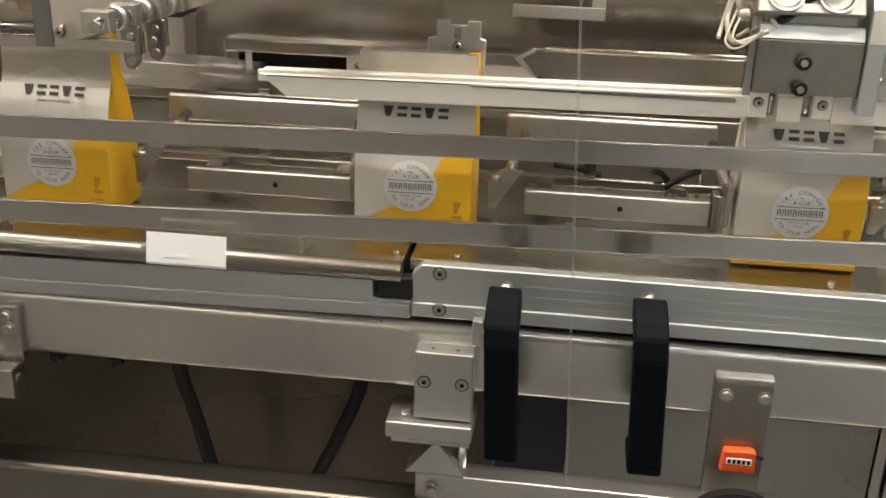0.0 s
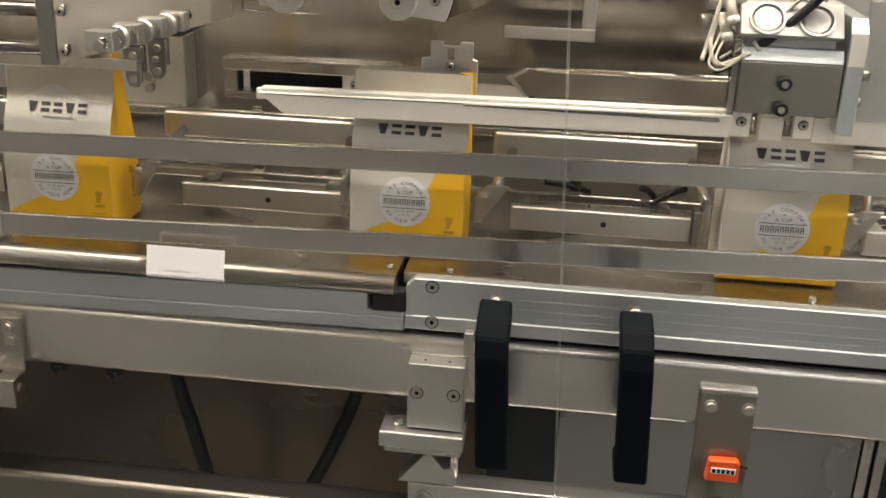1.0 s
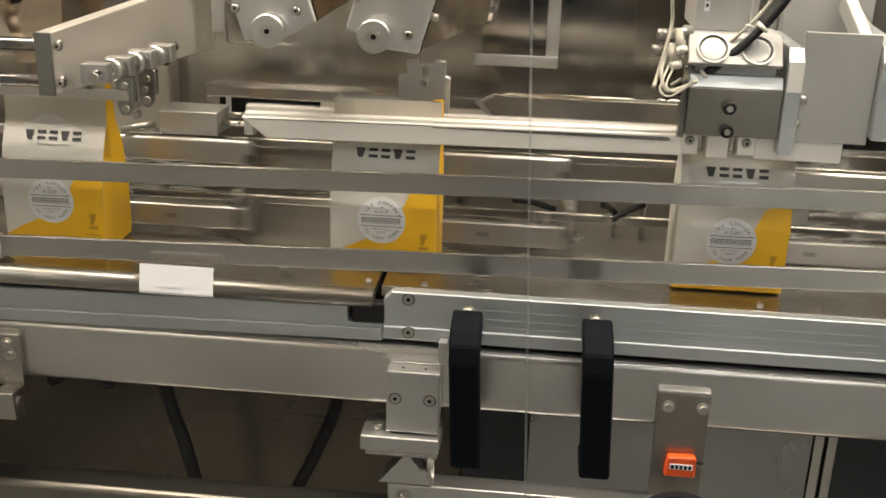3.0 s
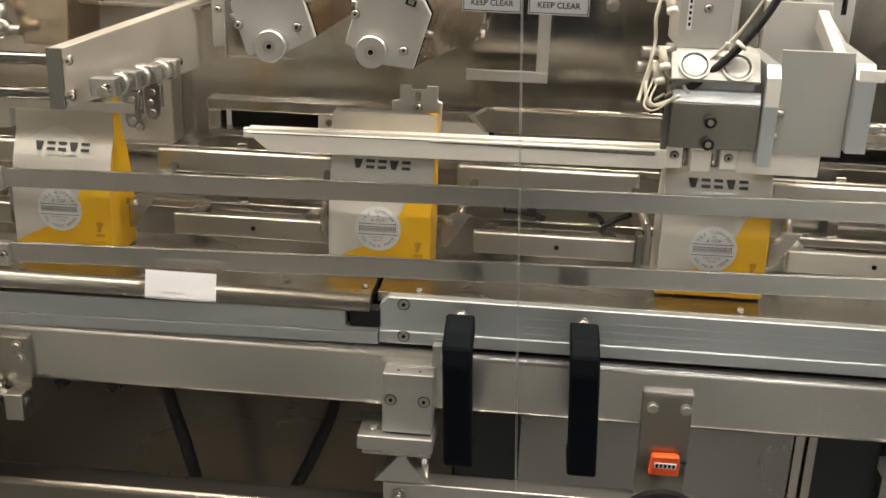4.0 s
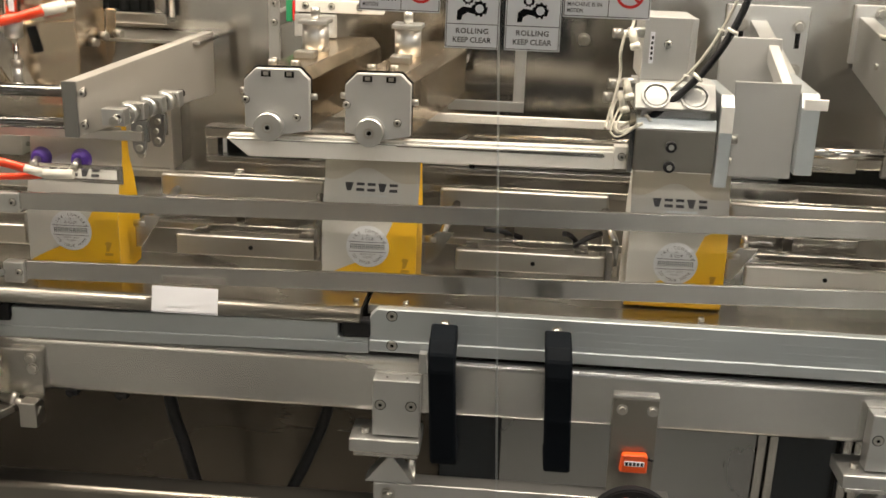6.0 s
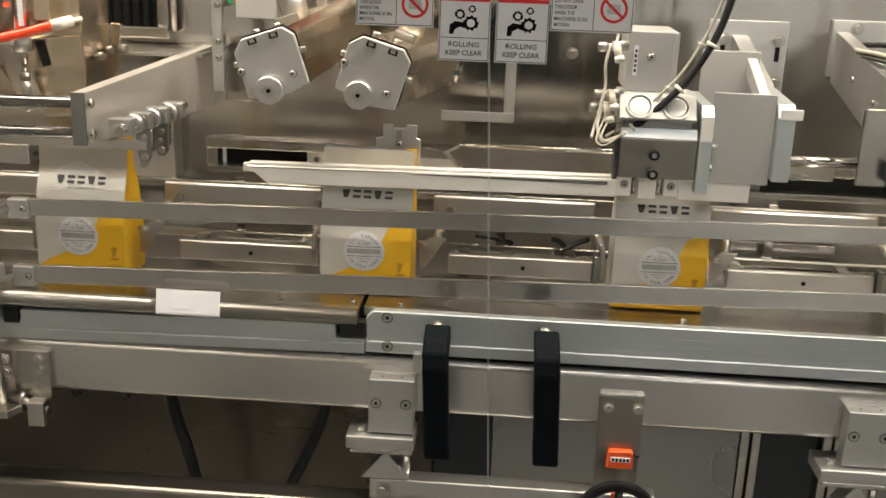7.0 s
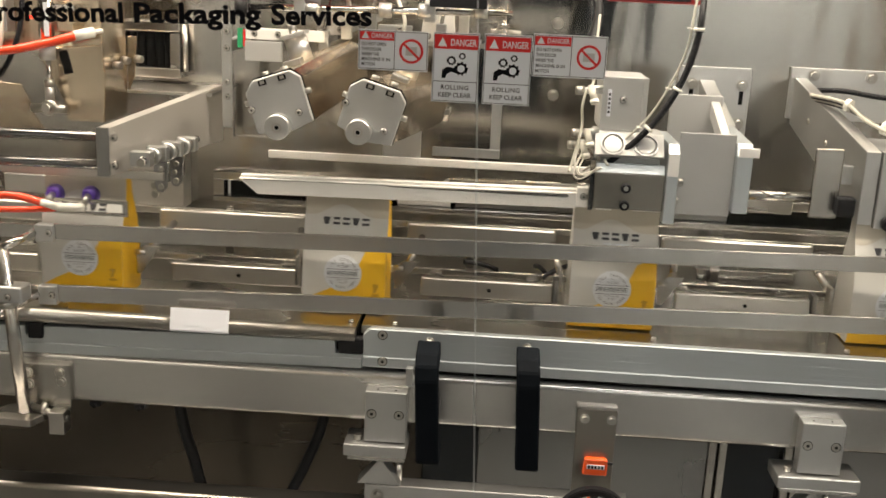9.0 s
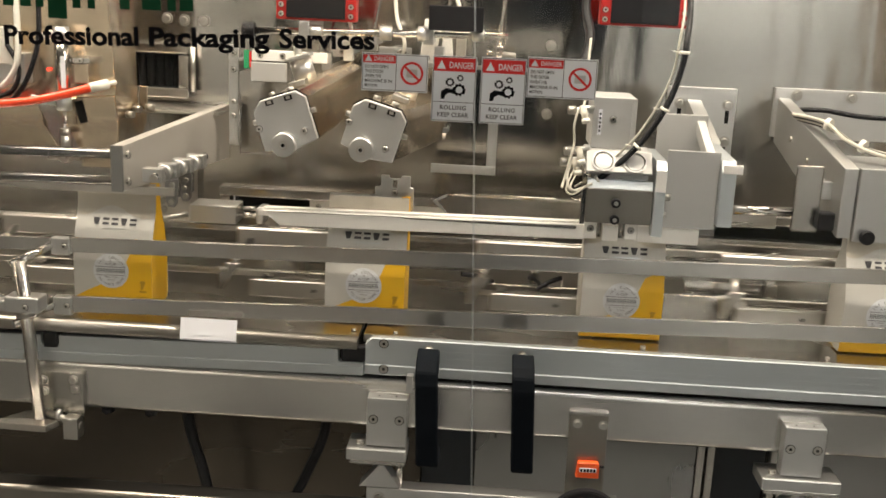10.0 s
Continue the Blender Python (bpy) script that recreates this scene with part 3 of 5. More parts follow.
def sign_wide(x, z0, z1):
    """A hazard sticker: warning words at one side, a prohibition ring at the other. x: the two ends."""
    a, b = x
    w, h = b - a, z1 - z0
    s = thing("danger_sticker", ((a + b) / 2, -0.002, z0), "pale grey door-warning sticker with red header and ring", "sticker", "stickers on the doors")
    m = a + 0.52 * w
    part("film", bx(a, b, -0.0022, -0.0012, z0, z1, 0), SIGN_GREY, s)
    part("frame_line", merge(bx(a + .001, b - .001, -0.0026, -0.0023, z1 - .0022, z1 - .0014, 0), bx(a + .001, b - .001, -0.0026, -0.0023, z0 + .0014, z0 + .0022, 0),
        bx(m - .0004, m + .0004, -0.0026, -0.0023, z0 + .002, z1 - .002, 0), bx(a + .001, a + .0018, -0.0026, -0.0023, z0 + .002, z1 - .002, 0), bx(b - .0018, b - .001, -0.0026, -0.0023, z0 + .002, z1 - .002, 0)), INK, s)
    part("header", bx(a + .002, m - .001, -0.0027, -0.0023, z1 - 0.26 * h, z1 - .003, 0), SIGN_RED, s)
    part("header_word", lettering("DANGER", a + 0.335 * w, z1 - 0.205 * h, -0.0031, height=0.0066, width=0.30 * w, bold=0.01), SIGN_GREY, s)
    tri = bmesh.new()
    cx, cz = a + 0.10 * w, z1 - 0.225 * h
    tri.faces.new([tri.verts.new(q) for q in ((cx - .0055, -.0031, cz), (cx + .0055, -.0031, cz), (cx, -.0031, cz + .0095))])
    part("triangle", tri, SIGN_GREY, s)
    for k, line in enumerate(("DO NOT OPEN", "THIS DOOR", "WHEN THE", "MACHINE IS IN", "MOTION")):
        part("warning_line", lettering(line, a + .0045, z1 - h * (0.40 + 0.125 * k), -0.0027, height=0.0046, width=0.0031 * len(line), align="LEFT", bold=0.012), INK, s)
    c = (a + 0.76 * w, 0, (z0 + z1) / 2)
    part("pictogram", merge(bx(c[0] - .008, c[0] + .008, -.0026, -.0023, c[2] - .006, c[2] + .006, 0)), ALU_CAST, s)
    part("ring", ring(c, 0.0170, 0.0136, -0.0032, -0.0028), SIGN_RED, s)
    part("slash", turned(bx(-.0145, .0145, -.0031, -.0027, -.0016, .0016, 0), Matrix.Translation((c[0], 0, c[2])) @ Matrix.Rotation(radians(42), 4, "Y")), SIGN_RED, s)


def gear_outline(cx, cz, r, teeth):
    pts = []
    for k in range(teeth * 4):
        rr = r if k % 4 < 2 else r * 0.78
        t = 2 * math.pi * k / (teeth * 4)
        pts.append((cx + rr * math.cos(t), cz + rr * math.sin(t)))
    return pts


def flat(points, y):
    bm = bmesh.new()
    bm.faces.new([bm.verts.new((p[0], y, p[1])) for p in points])
    bmesh.ops.triangulate(bm, faces=bm.faces[:])
    return bm


def sign_tall(x, z0, z1):
    a, b = x
    w, h = b - a, z1 - z0
    c = (a + b) / 2
    s = thing("danger_sticker", (c, -0.002, z0), "pale grey rolling-hazard sticker with red header and gears", "sticker", "stickers on the doors")
    part("film", bx(a, b, -0.0022, -0.0012, z0, z1, 0), SIGN_GREY, s)
    part("frame_line", merge(bx(a + .001, b - .001, -0.0026, -0.0023, z1 - .0020, z1 - .0012, 0), bx(a + .001, b - .001, -0.0026, -0.0023, z0 + .0012, z0 + .0020, 0),
        bx(a + .002, b - .002, -0.0026, -0.0023, z0 + 0.295 * h, z0 + 0.303 * h, 0), bx(a + .001, a + .0018, -0.0026, -0.0023, z0 + .002, z1 - .002, 0), bx(b - .0018, b - .001, -0.0026, -0.0023, z0 + .002, z1 - .002, 0)), INK, s)
    part("header", bx(a + .002, b - .002, -0.0027, -0.0023, z1 - 0.235 * h, z1 - .003, 0), SIGN_RED, s)
    part("header_word", lettering("DANGER", c + 0.010, z1 - 0.185 * h, -0.0031, height=0.0092, width=0.036, bold=0.01), SIGN_GREY, s)
    tri = bmesh.new()
    cx, cz = a + 0.20 * w, z1 - 0.20 * h
    tri.faces.new([tri.verts.new(q) for q in ((cx - .0065, -.0031, cz), (cx + .0065, -.0031, cz), (cx, -.0031, cz + .0125))])
    part("triangle", tri, SIGN_GREY, s)
    for gx, gz, r in ((c + .008, z0 + .49 * h, .0098), (c - .006, z0 + .60 * h, .0068), (c + .009, z0 + .67 * h, .0050)):
        part("gear_print", flat(gear_outline(gx, gz, r, 9), -0.0027), INK, s)
        part("gear_eye", disc(gx, gz, -0.0031, r * 0.52, 16), SIGN_GREY, s)
    part("glove_print", flat(((c - .019, z0 + .345 * h), (c - .0185, z0 + .46 * h), (c - .012, z0 + .51 * h), (c - .002, z0 + .50 * h), (c + .006, z0 + .43 * h), (c + .004, z0 + .415 * h), (c - .006, z0 + .44 * h), (c - .012, z0 + .405 * h), (c - .0135, z0 + .345 * h)), -0.0028), INK, s)
    part("word_line", lettering("ROLLING", c, z0 + 0.185 * h, -0.0027, height=0.0062, spacing=1.1, bold=0.012), INK, s)
    part("word_line", lettering("KEEP CLEAR", c, z0 + 0.075 * h, -0.0027, height=0.0062, width=0.046, bold=0.012), INK, s)


sign_wide((-0.0400, 0.0580), 1.4180, 1.4735)
sign_tall((0.0650, 0.1295), 1.3780, 1.4745)
sign_tall((0.1365, 0.2025), 1.3780, 1.4750)
sign_wide((0.2040, 0.3060), 1.4200, 1.4785)
ln = thing("door_lettering", (-0.27, -0.001, 1.458), "black slogan lettering on the clear door", "lettering")
for word, x0, w in (("Professional", -0.580, 0.2040), ("Packaging", -0.3605, 0.1810), ("Services", -0.1635, 0.1415)):
    part("slogan_word", lettering(word, x0, 1.4600 + 0.0332 * (x0 + 0.580), -0.0010, height=0.0265, width=w, align="LEFT", turn=1.9, bold=0.034), INK, ln)
lg = thing("door_logo", (-0.4, -0.001, 1.495), "dark green company mark on the clear door", "logo")
for k, (x0, x1, z0) in enumerate(((-0.548, -0.532, 1.497), (-0.522, -0.506, 1.497), (-0.498, -0.487, 1.497), (-0.480, -0.452, 1.4815), (-0.443, -0.431, 1.498), (-0.420, -0.409, 1.498), (-0.372, -0.357, 1.499), (-0.338, -0.310, 1.500), (-0.300, -0.288, 1.500), (-0.282, -0.262, 1.501))):
    part("mark", bx(x0 - 0.030, x1 - 0.030, -0.0008, -0.0003, z0 + 0.019, 1.560, 0), GREEN, lg)


# ---------------------------------------------------------------- upper mechanisms, left side
la = thing("swing_plate", (-0.44, 0.09, 1.22), "thick aluminium side plate with a row of clamp collars", "plate")
bm = bx(-0.453, -0.434, 0.085, 0.47, 1.226, 1.301, 0.0015)
for v in bm.verts:
    f = max(0.0, (v.co.y - 0.085) / 0.385)
    v.co.x += 0.075 * f
    v.co.z += (0.030 if v.co.z > 1.26 else 0.0) * min(1, f * 1.6)
part("plate", bm, PLATE, la)
part("front_edge", bx(-0.4535, -0.4335, 0.080, 0.0848, 1.2255, 1.3015, 0.001), DULL, la)
for z in (1.285, 1.241):
    shared("screw", SCREW_S, la, (-0.428, 0.088, z))
    part("side_screw", rod((-0.4335, 0.10, z), (-0.4285, 0.10, z), 0.0062, seg=18), ZINC, la)
part("collar_rod", rod((-0.388, 0.095, 1.2495), (-0.357, 0.285, 1.257), 0.0065), CHROME, la)
for k in range(7):
    y = 0.100 + 0.026 * k
    x = -0.388 + 0.04 * (y - 0.095) / 0.245
    if k % 2:
        part("collar", rod((x, y, 1.2515), (x + 0.002, y + 0.012, 1.2518), 0.0140, seg=28, bevel=0.0012), ALU_CAST, la)
        part("collar_groove", rod((x + 0.002, y + 0.0122, 1.2518), (x + 0.003, y + 0.017, 1.252), 0.0118, seg=24), ZINC, la)
    else:
        part("clamp_block", bx(x - 0.022, x + 0.011, y, y + 0.020, 1.2395, 1.2630, 0.0015), ALU_CAST, la)
        if k in (2, 4):
            part("finger_link", prism(((x - 0.012, 1.2380), (x + 0.012, 1.2380), (x + 0.010, 1.1960), (x + 0.004, 1.1880), (x - 0.006, 1.1890), (x - 0.010, 1.1980)), 1, y + 0.004, y + 0.009, 0.0010), DULL, la, "dark steel link plate")
            part("finger_strap", bx(x - 0.004, x + 0.012, y + 0.010, y + 0.018, 1.2050, 1.2380, 0.001), STEEL, la)
            for dx, z, r in ((0.002, 1.2270, 0.0046), (-0.001, 1.2130, 0.0040), (0.001, 1.1985, 0.0050)):
                part("link_bolt", rod((x + dx, y + 0.0038, z), (x + dx, y - 0.001, z), r, seg=12, bevel=0.0006), ZINC, la)
part("rod_cap", rod((-0.386, 0.088, 1.2495), (-0.3855, 0.082, 1.2495), 0.007, seg=6), ZINC, la)
for z, y in ((1.281, 0.12), (1.2365, 0.12)):
    r = thing("guide_rod", (-1.1, y, z), "ground chrome guide rod along the machine", "rod", "chrome rods")
    part("rod", rod((-1.8, y, z - 0.02), (-0.4545, y, z), 0.0082, seg=24), SHAFT, r)
r = thing("guide_rod", (-1.1, 0.17, 1.215), "dull steel flat bar above the bag mouth", "rod", "chrome rods")
part("bar", bx(-1.8, -0.372, 0.150, 0.158, 1.2085, 1.2220, 0.001), STEEL, r)
wp = thing("wall_bracket", (-0.38, 0.5, 1.14), "stainless corner bracket bolted on the back plate", "bracket")
part("face", bx(-0.5524, -0.4471, 0.498, 0.503, 1.0814, 1.1883, 0.001), PLATE, wp)
part("flange", bx(-0.4511, -0.4471, 0.5035, 0.549, 1.0814, 1.1883, 0.001), PLATE, wp)
part("foot_lip", bx(-0.5524, -0.4531, 0.470, 0.4975, 1.0814, 1.0854, 0.001), RAIL, wp)
for z in (1.1264, 1.1082):
    part("bolt", rod((-0.5024, 0.4978, z), (-0.5024, 0.490, z), 0.0075, seg=12, bevel=0.001), ZINC, wp)
gb = thing("gripper_unit", (-0.36, 0.30, 1.13), "small aluminium gripper cylinder with two fingers", "gripper")
part("body", bx(-0.385, -0.300, 0.28, 0.34, 1.135, 1.168, 0.002), ALU_CAST, gb)
part("rod", rod((-0.300, 0.30, 1.150), (-0.262, 0.30, 1.150), 0.004), CHROME, gb)
part("rod", rod((-0.300, 0.32, 1.158), (-0.262, 0.32, 1.158), 0.004), CHROME, gb)
part("head", bx(-0.264, -0.250, 0.285, 0.335, 1.138, 1.166, 0.002), ALU_CAST, gb)
part("lever", rod((-0.385, 0.27, 1.152), (-0.425, 0.25, 1.145), 0.005), ZINC, gb)
part("slide_bar", bx(-0.352, -0.338, 0.3405, 0.380, 1.140, 1.160, 0.001), STEEL, gb)

hp = thing("filling_hopper", (-0.56, 0.3, 1.27), "folded stainless filling chute with side flaps", "chute")
part("front_sheet", prism(((-0.80, 1.60), (-0.537, 1.60), (-0.5215, 1.345), (-0.62, 1.335), (-0.80, 1.345)), 1, 0.300, 0.3035, 0.0012), HOPPER, hp)
part("side_sheet", slab(((-0.537, 0.3040, 1.60), (-0.5215, 0.3040, 1.345), (-0.5168, 0.400, 1.345), (-0.524, 0.400, 1.60)), (-0.003, 0, 0)), HOPPER, hp)
part("cheek_plate", prism(((-0.640, 1.345), (-0.5205, 1.3563), (-0.5145, 1.3085), (-0.5200, 1.2250), (-0.585, 1.2250), (-0.590, 1.260), (-0.612, 1.305)), 1, 0.2880, 0.2920, 0.0012), HOPPER, hp)
part("cheek_side", slab(((-0.5205, 0.2925, 1.3560), (-0.5145, 0.2925, 1.3085), (-0.5165, 0.400, 1.2900), (-0.5160, 0.400, 1.3640)), (-0.003, 0, 0)), HOPPER, hp)
part("cheek_side", slab(((-0.5145, 0.2925, 1.3080), (-0.5200, 0.2925, 1.2250), (-0.5185, 0.400, 1.2250), (-0.5165, 0.400, 1.2895)), (-0.003, 0, 0)), HOPPER, hp)
part("side_flap", prism(((-0.5150, 1.366), (-0.4978, 1.365), (-0.5030, 1.2956), (-0.5170, 1.2600)), 1, 0.4005, 0.4045, 0.0010), HOPPER, hp)
part("slot_mark", turned(bx(-0.0075, 0.0075, -0.0006, 0.0006, -0.020, 0.020, 0.0), Matrix.Translation((-0.582, 0.2872, 1.325)) @ Matrix.Rotation(radians(-14), 4, "Y")), DARK, hp)
for q in ((-0.515, 0.335, 1.319), (-0.515, 0.375, 1.3247), (-0.500, 0.400, 1.326)):
    part("wing_bolt", rod(q, (q[0] + 0.014, q[1] - 0.008, q[2]), 0.0068, seg=8, bevel=0.001), ZINC, hp)
ac = thing("air_cylinder", (-0.63, 0.25, 1.25), "slim steel air cylinder with white fittings", "cylinder")
part("barrel", rod((-0.602, 0.262, 1.355), (-0.602, 0.262, 1.450), 0.0125, seg=24), STEEL_V, ac)
part("label", bx(-0.600, -0.592, 0.2485, 0.2495, 1.370, 1.425, 0), PAPER_TAG, ac, "white paper label with unreadable print")
part("end_cap", rod((-0.602, 0.262, 1.330), (-0.602, 0.262, 1.356), 0.0135, seg=24, bevel=0.001), ALU_CAST, ac)
part("end_cap", rod((-0.602, 0.262, 1.449), (-0.602, 0.262, 1.475), 0.0135, seg=24, bevel=0.001), ALU_CAST, ac)
part("piston_rod", rod((-0.602, 0.262, 1.262), (-0.602, 0.262, 1.331), 0.0042), CHROME, ac)
part("lock_nut", rod((-0.602, 0.262, 1.285), (-0.602, 0.262, 1.297), 0.0085, seg=6), ZINC, ac)
part("rod_end", rod((-0.602, 0.252, 1.250), (-0.602, 0.272, 1.250), 0.0135, seg=24, bevel=0.002), ZINC, ac)
part("pivot_bolt", rod((-0.602, 0.2515, 1.250), (-0.602, 0.243, 1.250), 0.0075, seg=6), ZINC, ac)
part("rod_socket", rod((-0.602, 0.262, 1.262), (-0.602, 0.262, 1.284), 0.0075, seg=16), ALU_CAST, ac)
part("clevis_pin", rod((-0.634, 0.262, 1.248), (-0.574, 0.262, 1.248), 0.0075), ZINC, ac)
part("elbow", rod((-0.616, 0.262, 1.343), (-0.656, 0.25, 1.350), 0.0065), WHITE, ac)
part("elbow", rod((-0.616, 0.262, 1.462), (-0.639, 0.25, 1.455), 0.0065), WHITE, ac)
hs = thing("air_hose", (-0.7, 0.24, 1.34), "glossy red air hose with a white push fitting", "hose")
part("tube", hose(((-0.86, 0.20, 1.335), (-0.74, 0.22, 1.338), (-0.66, 0.235, 1.345), (-0.60, 0.25, 1.358), (-0.553, 0.262, 1.372)), 0.0075, 14), RED_HOSE, hs)
part("fitting", rod((-0.556, 0.262, 1.371), (-0.530, 0.285, 1.378), 0.009, seg=16, bevel=0.001), WHITE, hs)
part("nipple", rod((-0.533, 0.283, 1.377), (-0.522, 0.2995, 1.380), 0.004), WHITE, hs)
cable([(-0.70, 0.25, 1.335), (-0.665, 0.24, 1.37), (-0.642, 0.24, 1.42), (-0.636, 0.25, 1.47), (-0.64, 0.26, 1.55)], 0.0045, "black sensor lead beside the air cylinder")
cable([(-0.72, 0.26, 1.36), (-0.69, 0.25, 1.385), (-0.675, 0.25, 1.43), (-0.68, 0.26, 1.55)], 0.0055, "white air line beside the air cylinder", mat=WHITE)
vb = thing("valve_block", (-0.70, 0.30, 1.36), "pale valve block with black lead and lit red lamp", "valve")
part("body", bx(-0.735, -0.672, 0.268, 0.2995, 1.372, 1.425, 0.002), ALU_CAST, vb)
part("cap", bx(-0.728, -0.690, 0.262, 0.2678, 1.405, 1.470, 0.002), WHITE, vb)
m, nt, b = nodes_of("lit_red_lamp")
b.inputs["Base Color"].default_value = (0.8, 0.02, 0.01, 1)
b.inputs["Emission Color"].default_value = (1, 0.05, 0.02, 1)
b.inputs["Emission Strength"].default_value = 3.0
part("lamp", rod((-0.642, 0.2985, 1.397), (-0.642, 0.294, 1.397), 0.003, seg=12), m, vb)
part("lead", hose(((-0.70, 0.262, 1.44), (-0.675, 0.25, 1.40), (-0.69, 0.25, 1.36), (-0.74, 0.26, 1.345)), 0.0042, 8), BLACK_PLASTIC, vb)
hk = thing("hinge_bracket", (-0.575, 0.298, 1.37), "folded stainless hinge bracket on the chute", "bracket")
part("leaf", bx(-0.606, -0.560, 0.270, 0.2995, 1.377, 1.412, 0.0015), HOPPER, hk)
part("lip", bx(-0.610, -0.556, 0.268, 0.2995, 1.4125, 1.4225, 0.001), RAIL, hk)
for x in (-0.594, -0.572):
    shared("screw", SCREW_S, hk, (x, 0.268, 1.4175))
lo = thing("link_plate", (-0.69, 0.30, 1.25), "bent stainless link plate below the chute", "plate")
part("plate", prism(((-0.80, 1.345), (-0.665, 1.335), (-0.648, 1.300), (-0.655, 1.246), (-0.80, 1.250)), 1, 0.292, 0.296, 0.001), HOPPER, lo)
part("lever", prism(((-0.652, 1.310), (-0.620, 1.258), (-0.632, 1.246), (-0.662, 1.300)), 1, 0.276, 0.282, 0.001), HOPPER, lo)
vw = thing("inspection_box", (-0.52, 0.54, 1.34), "stainless framed box with a black bellows window", "box")
part("frame", merge(bx(-0.600, -0.455, 0.515, 0.549, 1.4205, 1.440, 0.002), bx(-0.600, -0.455, 0.515, 0.549, 1.333, 1.3515, 0.002), bx(-0.474, -0.455, 0.515, 0.549, 1.3525, 1.4175, 0.002), bx(-0.600, -0.585, 0.515, 0.549, 1.3525, 1.4175, 0.002)), STEEL, vw)
part("back", bx(-0.585, -0.474, 0.545, 0.549, 1.3525, 1.4175, 0), DARK, vw)
for k in range(6):
    part("bellows_fold", rod((-0.573 + 0.018 * k, 0.542, 1.353), (-0.573 + 0.018 * k, 0.542, 1.417), 0.008, seg=10), DARK, vw)
part("hinge", rod((-0.449, 0.53, 1.345), (-0.449, 0.53, 1.435), 0.006), ZINC, vw)
part("ledge", bx(-0.62, -0.36, 0.40, 0.549, 1.316, 1.3215, 0.001), STEEL, vw)

# ---------------------------------------------------------------- upper mechanisms, middle
sp = thing("sensor_plate", (-0.33, 0.40, 1.246), "drilled aluminium upright carrying a white bar and a green strip", "plate")
part("upright", bx(-0.343, -0.325, 0.402, 0.408, 1.262, 1.450, 0.001), ALU_CAST, sp)
for z in (1.435, 1.405, 1.345, 1.318):
    shared("screw", SCREW_S, sp, (-0.334, 0.402, z))
part("angle", bx(-0.3245, -0.322, 0.40, 0.412, 1.246, 1.36, 0.0008), RAIL, sp)
part("angle", bx(-0.322, -0.215, 0.40, 0.412, 1.246, 1.2485, 0.0008), RAIL, sp)
part("green_strip", bx(-0.313, -0.303, 0.395, 0.40, 1.408, 1.442, 0.0008), GREEN_STRIP, sp)
part("red_strip", bx(-0.3025, -0.299, 0.395, 0.40, 1.410, 1.440, 0.0008), SIGN_RED, sp)
part("white_bar", bx(-0.298, -0.158, 0.395, 0.42, 1.424, 1.443, 0.001), WHITE_ALU, sp)
for x in (-0.282, -0.24, -0.195):
    shared("screw", SCREW_S, sp, (x, 0.395, 1.434))
part("sensor_cover", bx(-0.298, -0.232, 0.388, 0.40, 1.386, 1.421, 0.001), GREY_PAINT, sp)
part("stay", bx(-0.343, -0.325, 0.4085, 0.549, 1.40, 1.42, 0.001), ALU_CAST, sp)
lf = thing("sticker_bracket", (0.1, 0.45, 1.22), "flat aluminium angle frame below the stickers", "frame")
part("upright", bx(0.148, 0.1665, 0.452, 0.456, 1.239, 1.40, 0.0008), ALU_CAST, lf)
part("foot", bx(0.041, 0.1665, 0.450, 0.458, 1.222, 1.2385, 0.0008), ALU_CAST, lf)
part("slot", bx(0.154, 0.160, 0.4512, 0.4518, 1.335, 1.358, 0), DARK, lf)
part("stay", bx(0.150, 0.164, 0.4565, 0.549, 1.37, 1.39, 0.001), ALU_CAST, lf)
tr = thing("pivot_shaft", (-0.07, 0.40, 1.48), "steel pivot shaft with collars and knobs", "shaft")
part("shaft", rod((-0.31, 0.40, 1.478), (0.175, 0.40, 1.490), 0.0065), CHROME, tr)
for x, r in ((-0.305, 0.016), (-0.18, 0.012), (-0.05, 0.013), (0.02, 0.014), (0.12, 0.011)):
    z = 1.478 + 0.012 * (x + 0.31) / 0.485
    part("collar", rod((x - 0.010, 0.40, z), (x + 0.012, 0.40, z), r, seg=20, bevel=0.001), BLACK_PLASTIC if x < -0.3 else ALU_CAST, tr)
for x in (-0.20, 0.03):
    part("arm", bx(x - 0.010, x + 0.010, 0.39, 0.549, 1.468, 1.50, 0.002), ALU_CAST, tr)
part("manifold", bx(0.03, 0.13, 0.378, 0.392, 1.495, 1.54, 0.002), BLACK_PLASTIC, tr)
for k, x in enumerate((-0.16, -0.12, -0.075, -0.02, 0.05, 0.09, 0.15)):
    z = 1.41 + 0.02 * (k % 3)
    f = thing("air_fitting", (x, 0.42, z), "small white and clear air fitting on the pivot shaft", "fitting", "air fittings")
    part("body", bx(x - 0.009, x + 0.009, 0.41, 0.43, z, z + 0.035, 0.002), WHITE if k % 2 else ALU_CAST, f)
    part("tube", hose(((x, 0.42, z + 0.034), (x + 0.004, 0.42, z + 0.06), (x + 0.014 * (-1) ** k, 0.43, z + 0.11), (x + 0.02 * (-1) ** k, 0.44, 1.62)), 0.0035, 8, 5), WHITE if k % 2 else STEEL, f)
    part("stay", bx(x - 0.004, x + 0.004, 0.43, 0.549, z + 0.01, z + 0.02, 0), ALU_CAST, f)


